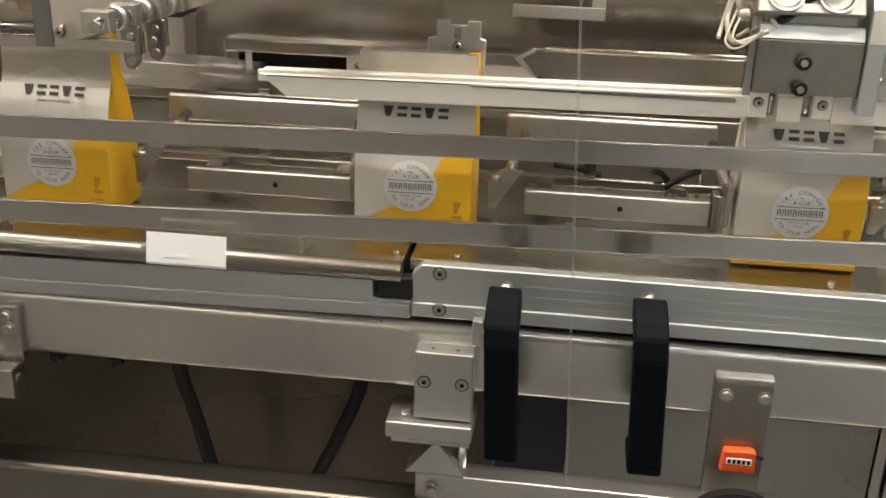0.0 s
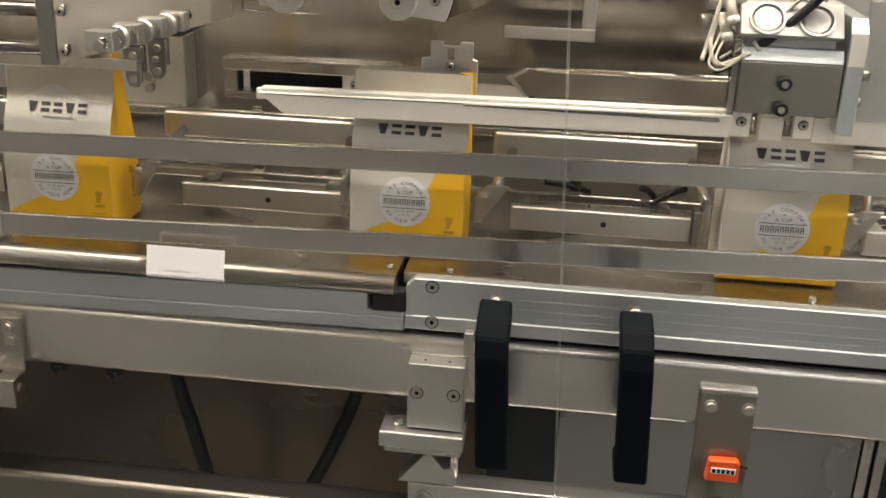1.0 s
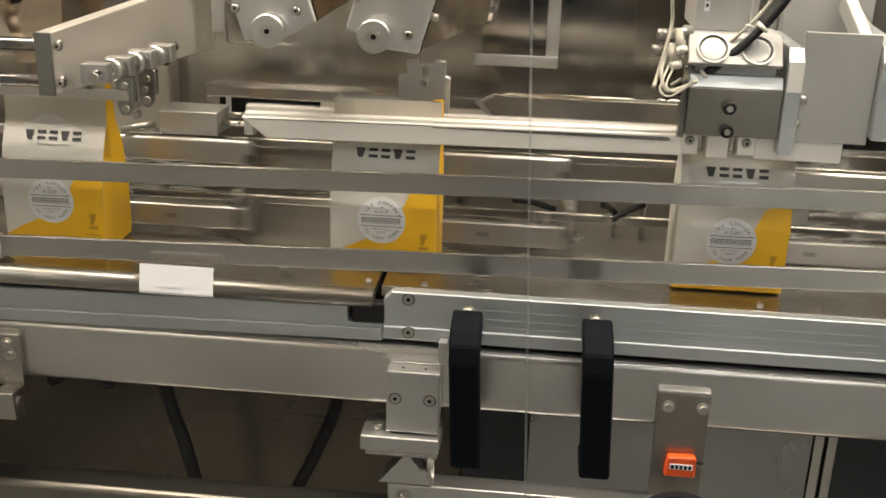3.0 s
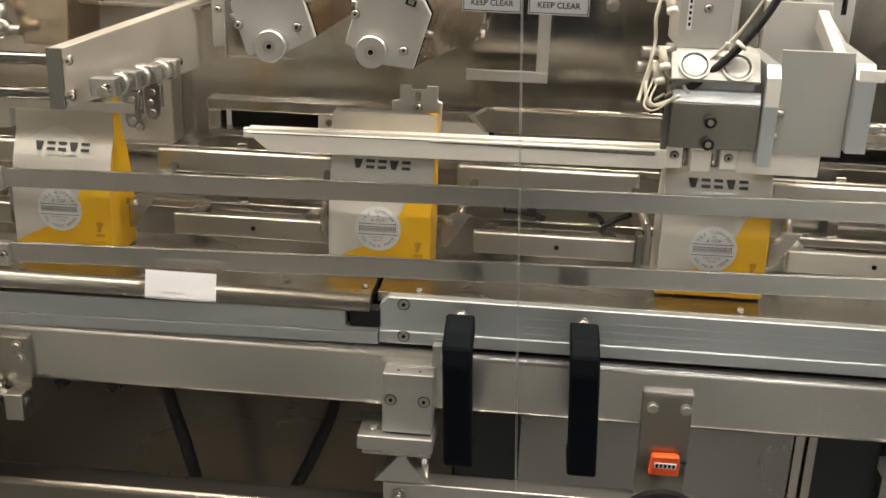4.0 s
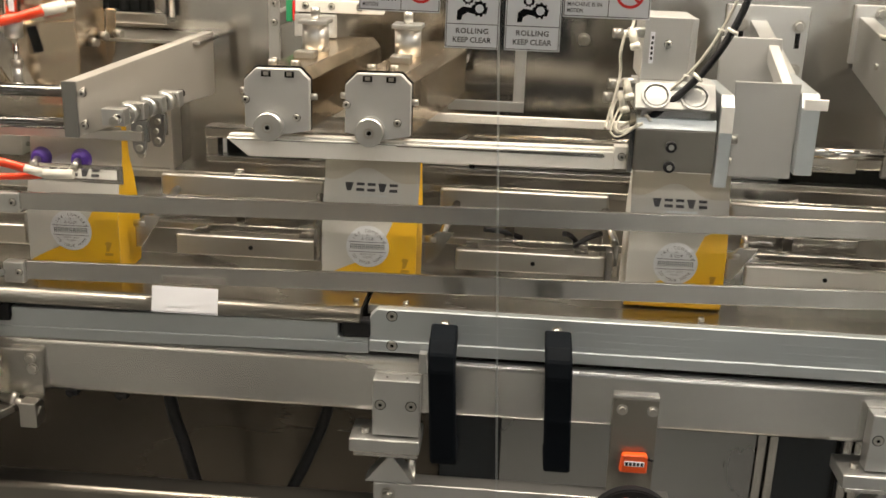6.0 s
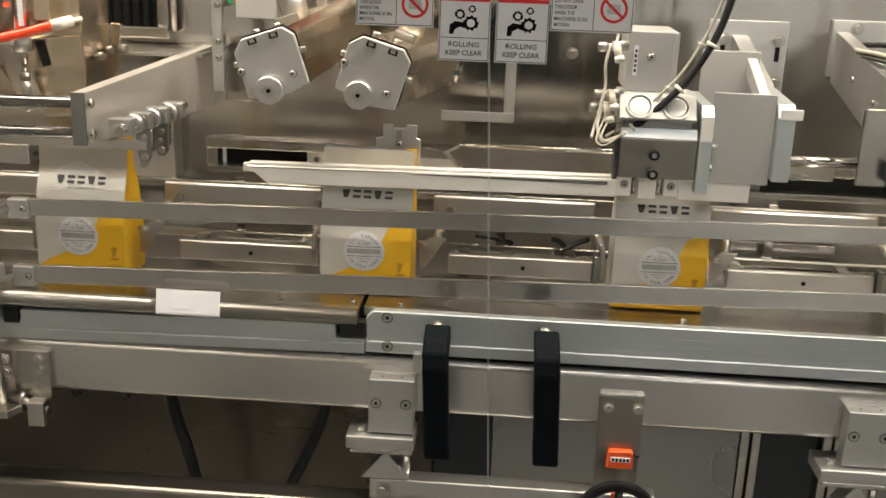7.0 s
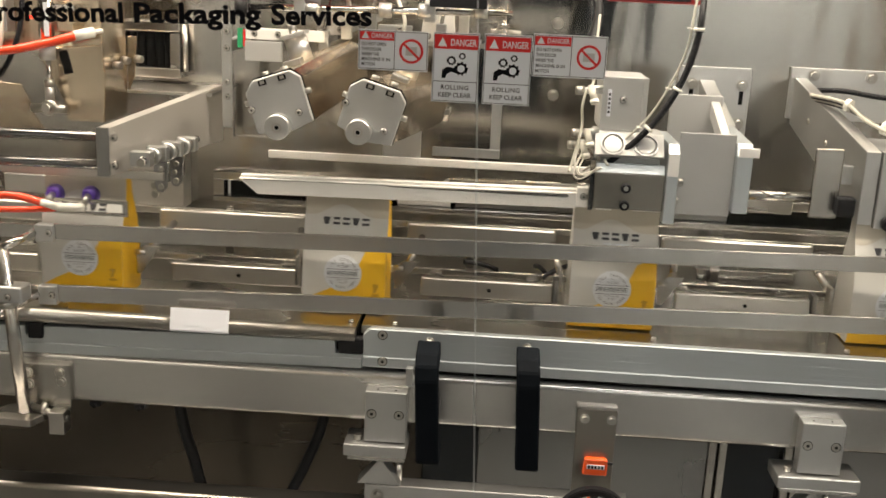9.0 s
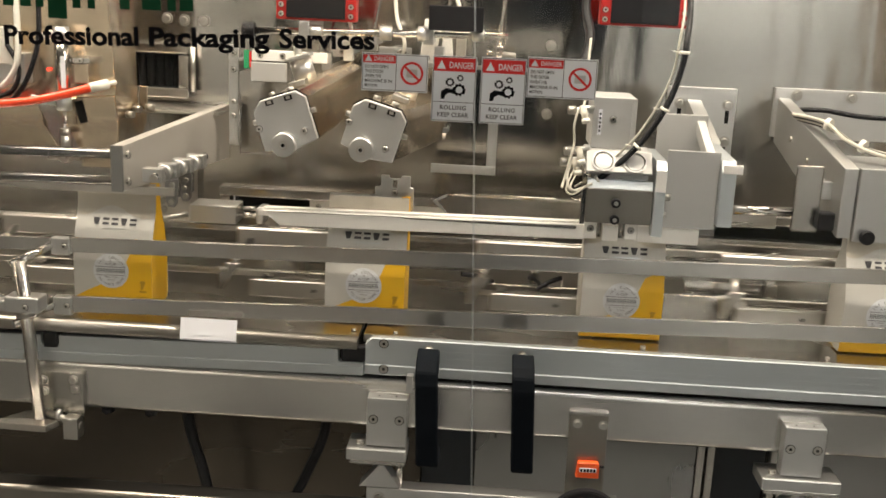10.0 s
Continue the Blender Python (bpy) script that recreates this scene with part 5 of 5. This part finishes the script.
def seal_head(side, hub):
    hx, hz = hub
    s = thing("seal_head", (hx, 0.12, hz), "grey boxed heater head with round hub on a steel body", "head", "swinging heater heads")
    out = [(-0.036, -0.004), (-0.036, 0.061), (-0.020, 0.077), (0.040, 0.078), (0.054, 0.064), (0.054, -0.006), (0.012, -0.014)]
    part("cover", prism([(hx + x, hz + z) for x, z in out], 1, 0.120, 0.130, 0.0012), GREY_PAINT, s)
    body = prism([(hx + x * 0.97 + 0.0003, hz + z * 0.97) for x, z in out], 1, 0.1305, 0.42, 0.001)
    for v in body.verts:
        v.co.x += 0.20 * max(0.0, v.co.y - 0.131)
        v.co.z += 0.05 * max(0.0, v.co.y - 0.131)
    part("body", body, HOPPER, s)
    hb = part("hub", rod((hx, 0.120, hz), (hx, 0.100, hz), 0.0195, seg=36, bevel=0.001), ALU_CAST, s)
    part("hub_eye", ring((hx, 0, hz), 0.0075, 0.0055, 0.0985, 0.0998, 24), ZINC, hb)
    part("hub_core", rod((hx, 0.0998, hz), (hx, 0.0990, hz), 0.0035, seg=6), DARK, hb)
    for x, z in ((0.036, 0.012), (-0.034, 0.034)):
        shared("screw", SCREW_S, s, (hx + x, 0.120, hz + z))
    part("side_screw", rod((hx + 0.054, 0.128, hz + 0.040), (hx + 0.063, 0.128, hz + 0.040), 0.0045, seg=6), ZINC, s)
    part("side_screw", rod((hx - 0.036, 0.128, hz + 0.045), (hx - 0.043, 0.128, hz + 0.045), 0.0045, seg=6), ZINC, s)
    for x in (-0.012, 0.020):
        part("notch", bx(hx + x, hx + x + 0.013, 0.1190, 0.1198, hz + 0.066, hz + 0.074, 0.0), DARK, s)
        part("notch_lug", bx(hx + x + 0.003, hx + x + 0.010, 0.1184, 0.1189, hz + 0.068, hz + 0.073, 0.0), ZINC, s)
        part("tab_screw", rod((hx + x + 0.006, 0.16, hz + 0.0755), (hx + x + 0.006, 0.16, hz + 0.084), 0.006, seg=8), ZINC, s)
    part("lift_post", rod((hx + 0.030, 0.285, hz + 0.080), (hx + 0.030, 0.285, hz + 0.122), 0.0195, seg=28, bevel=0.0015), ALU_CAST, s)
    part("lift_eye", bx(hx + 0.008, hx + 0.052, 0.262, 0.308, hz + 0.1225, hz + 0.129, 0.0015), ALU_CAST, s)
    part("lift_bolt", rod((hx + 0.030, 0.285, hz + 0.1292), (hx + 0.030, 0.285, hz + 0.146), 0.0075, seg=6), ZINC, s)
    part("top_clip", bx(hx + 0.012, hx + 0.042, 0.215, 0.245, hz + 0.079, hz + 0.089, 0.002), ZINC, s)
    # Near-black outline plate; the gap behind the cover is dark by its colour.
    part("gasket", prism([(hx + x * 1.03 - 0.0003, hz + z * 1.025 + 0.0004) for x, z in out], 1, 0.1302, 0.1325, 0.0), DARK, s)
    return s


head_a = seal_head(1, (-0.1790, 1.248))
head_b = seal_head(-1, (-0.0405, 1.247))

sc = thing("suction_arm", (-0.475, 0.11, 1.158), "slotted steel arm with purple suction cups and red hose", "suction arm")
part("arm_plate", merge(bx(-0.720, -0.385, 0.1010, 0.1045, 1.1770, 1.1825, 0.0004), bx(-0.720, -0.385, 0.1010, 0.1045, 1.1570, 1.1625, 0.0004), bx(-0.393, -0.385, 0.1010, 0.1045, 1.1626, 1.1769, 0.0004), bx(-0.720, -0.600, 0.1010, 0.1045, 1.1626, 1.1769, 0.0004)), STEEL, sc)
for x in (-0.510, -0.452):
    part("suction_cup", rod((x, 0.112, 1.1850), (x, 0.1265, 1.1850), 0.010, 0.0155, seg=24, bevel=0.001), PURPLE, sc, "purple silicone suction cup")
    part("cup_stem", rod((x, 0.096, 1.1780), (x, 0.1125, 1.1850), 0.0055), ZINC, sc)
part("fitting", rod((-0.452, 0.095, 1.170), (-0.492, 0.090, 1.170), 0.0070, seg=12), WHITE, sc)
part("fitting", rod((-0.492, 0.090, 1.170), (-0.522, 0.088, 1.178), 0.0060, seg=12), WHITE, sc)
part("hose", hose(((-0.518, 0.088, 1.177), (-0.56, 0.085, 1.186), (-0.62, 0.085, 1.182), (-0.72, 0.09, 1.172)), 0.0062, 10), RED_HOSE, sc)
part("hose", hose(((-0.50, 0.095, 1.166), (-0.56, 0.10, 1.160), (-0.72, 0.10, 1.152)), 0.0050, 10), RED_HOSE, sc)

cr = thing("transfer_carriage", (0, 0.25, 1.0085), "shuttling steel transfer bars with gripper fingers behind the bags", "carriage")
part("back_rail", bx(-1.75, 1.75, 0.300, 0.310, 1.034, 1.046, 0.002), STEEL, cr)
part("back_rail", bx(-1.75, 1.75, 0.300, 0.310, 1.118, 1.130, 0.002), STEEL, cr)
for k in range(-3, 4):
    x = BAG_X + PITCH * k
    part("upper_bar", bx(x + 0.090, x + PITCH - 0.088, 0.250, 0.262, 1.104, 1.138, 0.0045, 3), BARS, cr)
    part("lower_bar", bx(x + 0.118, x + PITCH - 0.088, 0.226, 0.240, 1.018, 1.050, 0.0030, 3), BARS, cr)
    part("end_block", bx(x + PITCH - 0.0875, x + PITCH - 0.079, 0.222, 0.246, 1.014, 1.060, 0.0015), DULL, cr)
    for dx in (0.13, 0.30):
        part("web", bx(x + dx, x + dx + 0.02, 0.2405, 0.2995, 1.026, 1.042, 0.001), STEEL, cr)
        part("web", bx(x + dx, x + dx + 0.02, 0.2625, 0.2995, 1.116, 1.130, 0.001), STEEL, cr)
    part("riser", bx(x + 0.19, x + 0.205, 0.3105, 0.318, 1.030, 1.135, 0.001), STEEL_V, cr)
    part("set_screw", rod((x + 0.235, 0.2255, 1.034), (x + 0.235, 0.2245, 1.034), 0.0035, seg=12), DARK, cr)
    # fingers that take the bag by its two sides
    part("finger", prism(((x + 0.078, 1.080), (x + 0.092, 1.094), (x + 0.118, 1.094), (x + 0.086, 1.046), (x + 0.078, 1.046)), 1, 0.165, 0.171, 0.0008), STEEL, cr)
    part("finger_arm", rod((x + 0.100, 0.172, 1.086), (x + 0.118, 0.262, 1.118), 0.006), STEEL, cr)
    part("finger", bx(x - 0.084, x - 0.078, 0.150, 0.172, 1.046, 1.094, 0.001), STEEL, cr)
    part("finger_arm", rod((x - 0.082, 0.172, 1.088), (x - 0.095, 0.262, 1.118), 0.006), STEEL, cr)
    part("finger_pad", rod((x + 0.0765, 0.168, 1.082), (x + 0.093, 0.168, 1.082), 0.005), ZINC, cr)


# ---------------------------------------------------------------- bags
def bag_half(z):
    """Half depth of the bag at a height above its foot."""
    k = ((0, 0.0390), (0.002, 0.0405), (0.006, 0.0420), (0.085, 0.042), (0.135, 0.029), (0.165, 0.0145), (0.216, 0.0085))
    for (a, p), (b, q) in zip(k, k[1:]):
        if z <= b:
            return p + (q - p) * (z - a) / (b - a)
    return k[-1][1]


def bag_front(x, z):
    """The y of the bag's front skin, in the bag's own space."""
    puff = 0.0035 * math.sin(math.pi * min(1, max(0, z / 0.15))) * math.cos(math.pi * x / 0.14)
    crease = 0.0012 * noise.noise(Vector((x * 22, z * 18, 3.1))) + 0.0006 * noise.noise(Vector((x * 60, z * 45, 1.7)))
    return -bag_half(z) - puff + crease


BW, BH = 0.0675, 0.213


def skin(fn, nx, nz, z1=BH):
    """A sheet from fn(u, v) over a grid."""
    bm = bmesh.new()
    g = [[bm.verts.new(fn(i / nx, j / nz)) for i in range(nx + 1)] for j in range(nz + 1)]
    for j in range(nz):
        for i in range(nx):
            bm.faces.new((g[j][i], g[j][i + 1], g[j + 1][i + 1], g[j + 1][i])).smooth = True
    return bm


def local(name, bm, mat, parent, label=""):
    """Like part(), for a mesh built in the parent's own space."""
    bmesh.ops.translate(bm, verts=bm.verts, vec=origin_of(parent))
    return part(name, bm, mat, parent, label)


def on_front(bm, lift):
    for v in bm.verts:
        v.co.y = bag_front(v.co.x, v.co.z) - lift
    return bm


def wave(u):
    """Height of the yellow print's edge across the bag, u from 0 to 1."""
    k = ((0.0, 0.016), (0.18, 0.030), (0.40, 0.044), (0.60, 0.060), (0.68, 0.082), (0.76, 0.106), (0.86, 0.112), (1.0, 0.113))
    for (a, p), (b, q) in zip(k, k[1:]):
        if u <= b:
            t = (u - a) / (b - a)
            return p + (q - p) * t
    return k[-1][1]


bag = thing("coffee_bag", (BAG_X - 4 * PITCH, BAG_Y, BAG_Z), "off-white coffee bag with yellow print and side gussets", "bag", "coffee bags on the table")
local("front_panel", skin(lambda u, v: Vector(((2 * u - 1) * BW, bag_front((2 * u - 1) * BW, v * BH), v * BH)), 20, 54), BAG_WHITE, bag)
local("back_panel", skin(lambda u, v: Vector(((1 - 2 * u) * BW, bag_half(v * BH), v * BH)), 6, 14), BAG_WHITE, bag)


def gusset(side):
    def fn(u, v):
        z = v * BH
        y = bag_half(z) * (2 * u - 1) if side > 0 else bag_half(z) * (1 - 2 * u)
        tuck = (1 - abs(2 * u - 1)) * (0.001 + 0.020 * max(0, v - 0.35))
        y0 = bag_front(BW, z) if side > 0 else bag_front(-BW, z)
        if abs(u - (0 if side > 0 else 1)) < 1e-6:
            y = y0
        return Vector((side * (BW - tuck + 0.0015 * noise.noise(Vector((u * 3, v * 6, side)))) if 0 < u < 1 else side * BW, y, z))
    return skin(fn, 4, 24)


local("side_gusset", gusset(1), BAG_YELLOW, bag, "yellow side gusset")
local("side_gusset", gusset(-1), BAG_WHITE, bag)
local("base", skin(lambda u, v: Vector(((2 * u - 1) * BW, (1 - 2 * v) * 0.039, 0.0002)), 2, 2), BAG_YELLOW, bag)
local("yellow_print", on_front(skin(lambda u, v: Vector(((2 * u - 1) * BW, 0, 0.0004 + v * wave(u))), 34, 44), 0.0008), BAG_YELLOW, bag)
local("bottom_edge", on_front(skin(lambda u, v: Vector(((2 * u - 1) * BW, 0, 0.0002 + v * 0.0022)), 12, 1), 0.0005), BAG_YELLOW, bag, "thin yellow line along the foot")
local("cream_wave", on_front(skin(lambda u, v: Vector(((2 * u - 1) * BW, 0, 0.2125 - (1 - v) * (0.047 + 0.008 * math.cos(2 * math.pi * u * 1.05) + 0.006 * u + 0.003 * math.sin(11 * u)))), 24, 24), 0.0005), BAG_SHADE, bag, "cream wave printed near the mouth")
CX, CZ, CR = -0.0015, 0.0665, 0.0305


def round_print(r):
    bm = bmesh.new()
    rings = [[bm.verts.new((CX + r * k / 5 * math.cos(2 * math.pi * j / 36), 0, CZ + r * k / 5 * math.sin(2 * math.pi * j / 36))) for j in range(36)] for k in range(1, 6)]
    bm.faces.new(rings[0])
    for a, b in zip(rings, rings[1:]):
        for j in range(36):
            bm.faces.new((a[j], a[(j + 1) % 36], b[(j + 1) % 36], b[j]))
    for f in bm.faces:
        f.normal_update()
        if f.normal.y > 0:
            f.normal_flip()
    return bm


rp = local("round_label", on_front(round_print(CR), 0.0013), BAG_LABEL, bag, "white round print with a dark band of lettering")


def strip(x0, x1, z0, z1, lift):
    return on_front(skin(lambda u, v: Vector((x0 + u * (x1 - x0), 0, z0 + v * (z1 - z0))), 6, 2), lift)


# the bag's names stand as plain blocks
for k in range(9):
    x0 = CX - 0.0245 + 0.00555 * k
    local("name_block", merge(strip(x0, x0 + 0.0010, CZ - 0.0036, CZ + 0.0040, 0.0017), strip(x0 + 0.0030, x0 + 0.0040, CZ - 0.0036, CZ + 0.0040, 0.0017),
        strip(x0 + 0.0010, x0 + 0.0030, CZ + 0.0030, CZ + 0.0040, 0.0017), strip(x0 + 0.0010, x0 + 0.0030, CZ - 0.0004, CZ + 0.0006, 0.0017)), BAG_INK, rp)
for dz in (0.0072, -0.0072):
    local("name_rule", strip(CX - 0.0265, CX + 0.0265, CZ + dz - 0.0004, CZ + dz + 0.0004, 0.0017), BAG_INK, rp)


def arc_text(text, r, a0, a1, height, inward):
    bms = []
    n = len(text)
    for k, ch in enumerate(text):
        if ch == " ":
            continue
        a = radians(a0 + (a1 - a0) * k / (n - 1))
        b = lettering(ch, 0, 0, 0, height=height)
        rot = a - math.pi / 2 if not inward else a + math.pi / 2
        bmesh.ops.transform(b, matrix=Matrix.Translation((CX + r * math.cos(a), 0, CZ + r * math.sin(a))) @ Matrix.Rotation(-rot, 4, "Y"), verts=b.verts)
        bms.append(b)
    return on_front(merge(*bms), 0.0017)


local("motto", arc_text("LIKE COMFORT", 0.0215, 160, 20, 0.0040, False), BAG_INK, rp)
local("motto", on_front(merge(lettering("IN", CX, CZ + 0.0165, 0, height=0.0026), lettering("A CUP", CX, CZ + 0.0100, 0, height=0.0042, spacing=1.1)), 0.0017), BAG_INK, rp)
local("motto", on_front(merge(lettering("FROM OUR", CX, CZ - 0.0120, 0, height=0.0024, spacing=1.4), lettering("HOME", CX, CZ - 0.0165, 0, height=0.0024, spacing=1.4)), 0.0017), BAG_INK, rp)
local("motto", arc_text("TO YOUR HOME", 0.0255, 212, 328, 0.0040, True), BAG_INK, rp)


def mark_placed(b):
    for v in b.verts:
        v.co.x, v.co.z = v.co.x * 1.2 + 0.001, (v.co.z - 0.147) * 1.15 + 0.1475
    return on_front(b, 0.0010)


# the brand mark: five plain shapes, wedges and stacked bars
blocks = []
for k in range(5):
    x0 = -0.0325 + 0.0131 * k
    if k in (0, 3):
        blocks.append(flat(((x0, 0.1520), (x0 + 0.0100, 0.1520), (x0 + 0.0075, 0.1425), (x0 + 0.0025, 0.1425)), 0))
    else:
        blocks += [strip(x0 + 0.0005, x0 + 0.0100, z, z + 0.0032, 0) for z in (0.1425, 0.1488)]
local("brand_mark", merge(*[mark_placed(b) for b in blocks]), BAG_INK, bag, "dark brand mark in plain blocks")
local("small_line", strip(-0.020, 0.022, 0.1365, 0.1378, 0.0009), ALU, bag)
for k, (x0, x1, z) in enumerate(((0.046, 0.058, 0.030), (0.040, 0.060, 0.0215), (0.036, 0.060, 0.0165), (0.036, 0.060, 0.0115))):
    local("small_line", strip(x0, x1, z, z + (0.004 if k == 0 else 0.0012), 0.0013), BAG_OCHRE, bag)
local("small_emblem", on_front(merge(flat(((0.048, 0.036), (0.052, 0.036), (0.053, 0.046), (0.057, 0.050), (0.049, 0.051), (0.046, 0.047), (0.050, 0.046)), 0)), 0.0013), BAG_OCHRE, bag)
bags = [bag] + [copy_thing(bag, pose(BAG_X + PITCH * k, BAG_Y, BAG_Z)) for k in range(-3, 2)]


# ---------------------------------------------------------------- motions
STEP = ((0.0, 0.0), (0.1, 0.024), (0.3, 0.078), (0.6, 0.177), (0.9, 0.289), (1.1, 0.366), (1.22, 0.401), (1.4, 0.424), (1.6, PITCH))
STARTS = (-2.35, 1.05, 4.4, 7.775)


def keyed(ob, rows_at, still=()):
    """rows_at: (seconds, dx, dy, dz, turn about y), clipped to the clip's ten seconds."""
    base = Vector(ob.location)
    ts = [r[0] for r in rows_at]
    out = []
    for t in sorted({0.0, 10.0, *[t for t in ts if 0 < t < 10]}):
        v = [float(np.interp(t, ts, [r[k] for r in rows_at])) for k in range(1, 5)]
        out.append((t, pose(base.x + v[0], base.y + v[1], base.z + v[2], 0, v[3], 0)))
    walk(ob, out)


def motions():
    for b in bags:
        rows = []
        for n, s in enumerate(STARTS[1:]):
            lead = 0.06 if b.location.x + PITCH * n > 0.3 else 0.0    # past the sealer the bags leave a little sooner
            rows += [(s - lead + p, PITCH * n + d, 0, 0, 0) for p, d in STEP]
        keyed(b, rows + [(10.5, 3 * PITCH, 0, 0, 0)])
    rows = []
    for s in STARTS:
        rows += [(s + p, d, 0, 0, 0) for p, d in STEP] + [(s + 1.75, PITCH, 0, 0, 0), (s + 2.05, PITCH * 0.5, 0, 0, 0), (s + 2.35, 0.006, 0, 0, 0), (s + 2.45, 0, 0, 0, 0)]
    keyed(cr, rows)
    f, r, a, b, c = [], [], [], [], []
    for s in STARTS:
        f += [(s + 0.15, 0, 0, 0, 0), (s + 0.30, -0.012, 0, 0.013, 0), (s + 0.50, -0.026, 0, 0.027, 0), (s + 1.70, -0.026, 0, 0.027, 0), (s + 1.85, -0.010, 0, 0.012, 0), (s + 2.05, 0, 0, 0, 0)]
        r += [(s + 0.15, 0, 0, 0, 0), (s + 0.50, 0, 0.125, 0.050, 0), (s + 1.70, 0, 0.125, 0.050, 0), (s + 2.05, 0, 0, 0, 0)]
        a += [(s + 1.20, 0.0015, 0, 0.065, -18), (s + 1.35, 0.001, 0, 0.045, -13), (s + 1.48, 0, 0, 0, 0), (s + 1.74, 0, 0, 0, 0), (s + 1.85, 0.001, 0, 0.04, -8), (s + 1.97, 0.0015, 0, 0.065, -18)]
        b += [(s + 1.20, -0.0115, 0, 0.065, 17), (s + 1.35, -0.008, 0, 0.045, 12), (s + 1.48, 0, 0, 0, 0), (s + 1.74, 0, 0, 0, 0), (s + 1.85, -0.006, 0, 0.04, 8), (s + 1.97, -0.0115, 0, 0.065, 17)]
        c += [(s + p, d - PITCH, 0, 0, 0) for p, d in STEP] + [(s + 1.76, 0, 0, 0, 0), (s + 1.86, -0.10, -0.01, 0, 0), (s + 2.0, -PITCH, -0.01, 0, 0), (s + 3.3, -PITCH, 0, 0, 0)]
    u = []
    for s in STARTS:
        u += [(s + 0.0, 0, 0, 0.052, 0), (s + 1.40, 0, 0, 0.052, 0), (s + 1.62, 0, 0, 0, 0), (s + 2.55, 0, 0, 0, 0), (s + 2.75, 0, 0, 0.015, 0), (s + 3.05, 0, 0, 0.052, 0)]
    g = []
    for s in STARTS:
        g += [(s + 1.70, -0.34, 0.05, 0, 0), (s + 1.95, 0, 0, 0, 0), (s + 2.33, 0, 0, 0, 0), (s + 2.47, -0.34, 0.05, 0, 0)]
    v = []
    for s in STARTS:
        v += [(s + 1.20, 0, 0, 0, 0), (s + 1.35, 0.030, 0, -0.016, 0), (s + 1.48, 0.095, 0, -0.048, 0), (s + 1.74, 0.095, 0, -0.048, 0), (s + 1.85, 0.040, 0, -0.020, 0), (s + 1.97, 0, 0, 0, 0)]
    keyed(sp, v)
    keyed(gb, g)
    keyed(ac, u)
    for ob in (hs, hp, hk, vb):
        keyed(ob, u)
    for ob, rows in ((fj, f), (rj, r), (head_a, a), (head_b, b), (sc, c)):
        keyed(ob, rows)


motions()
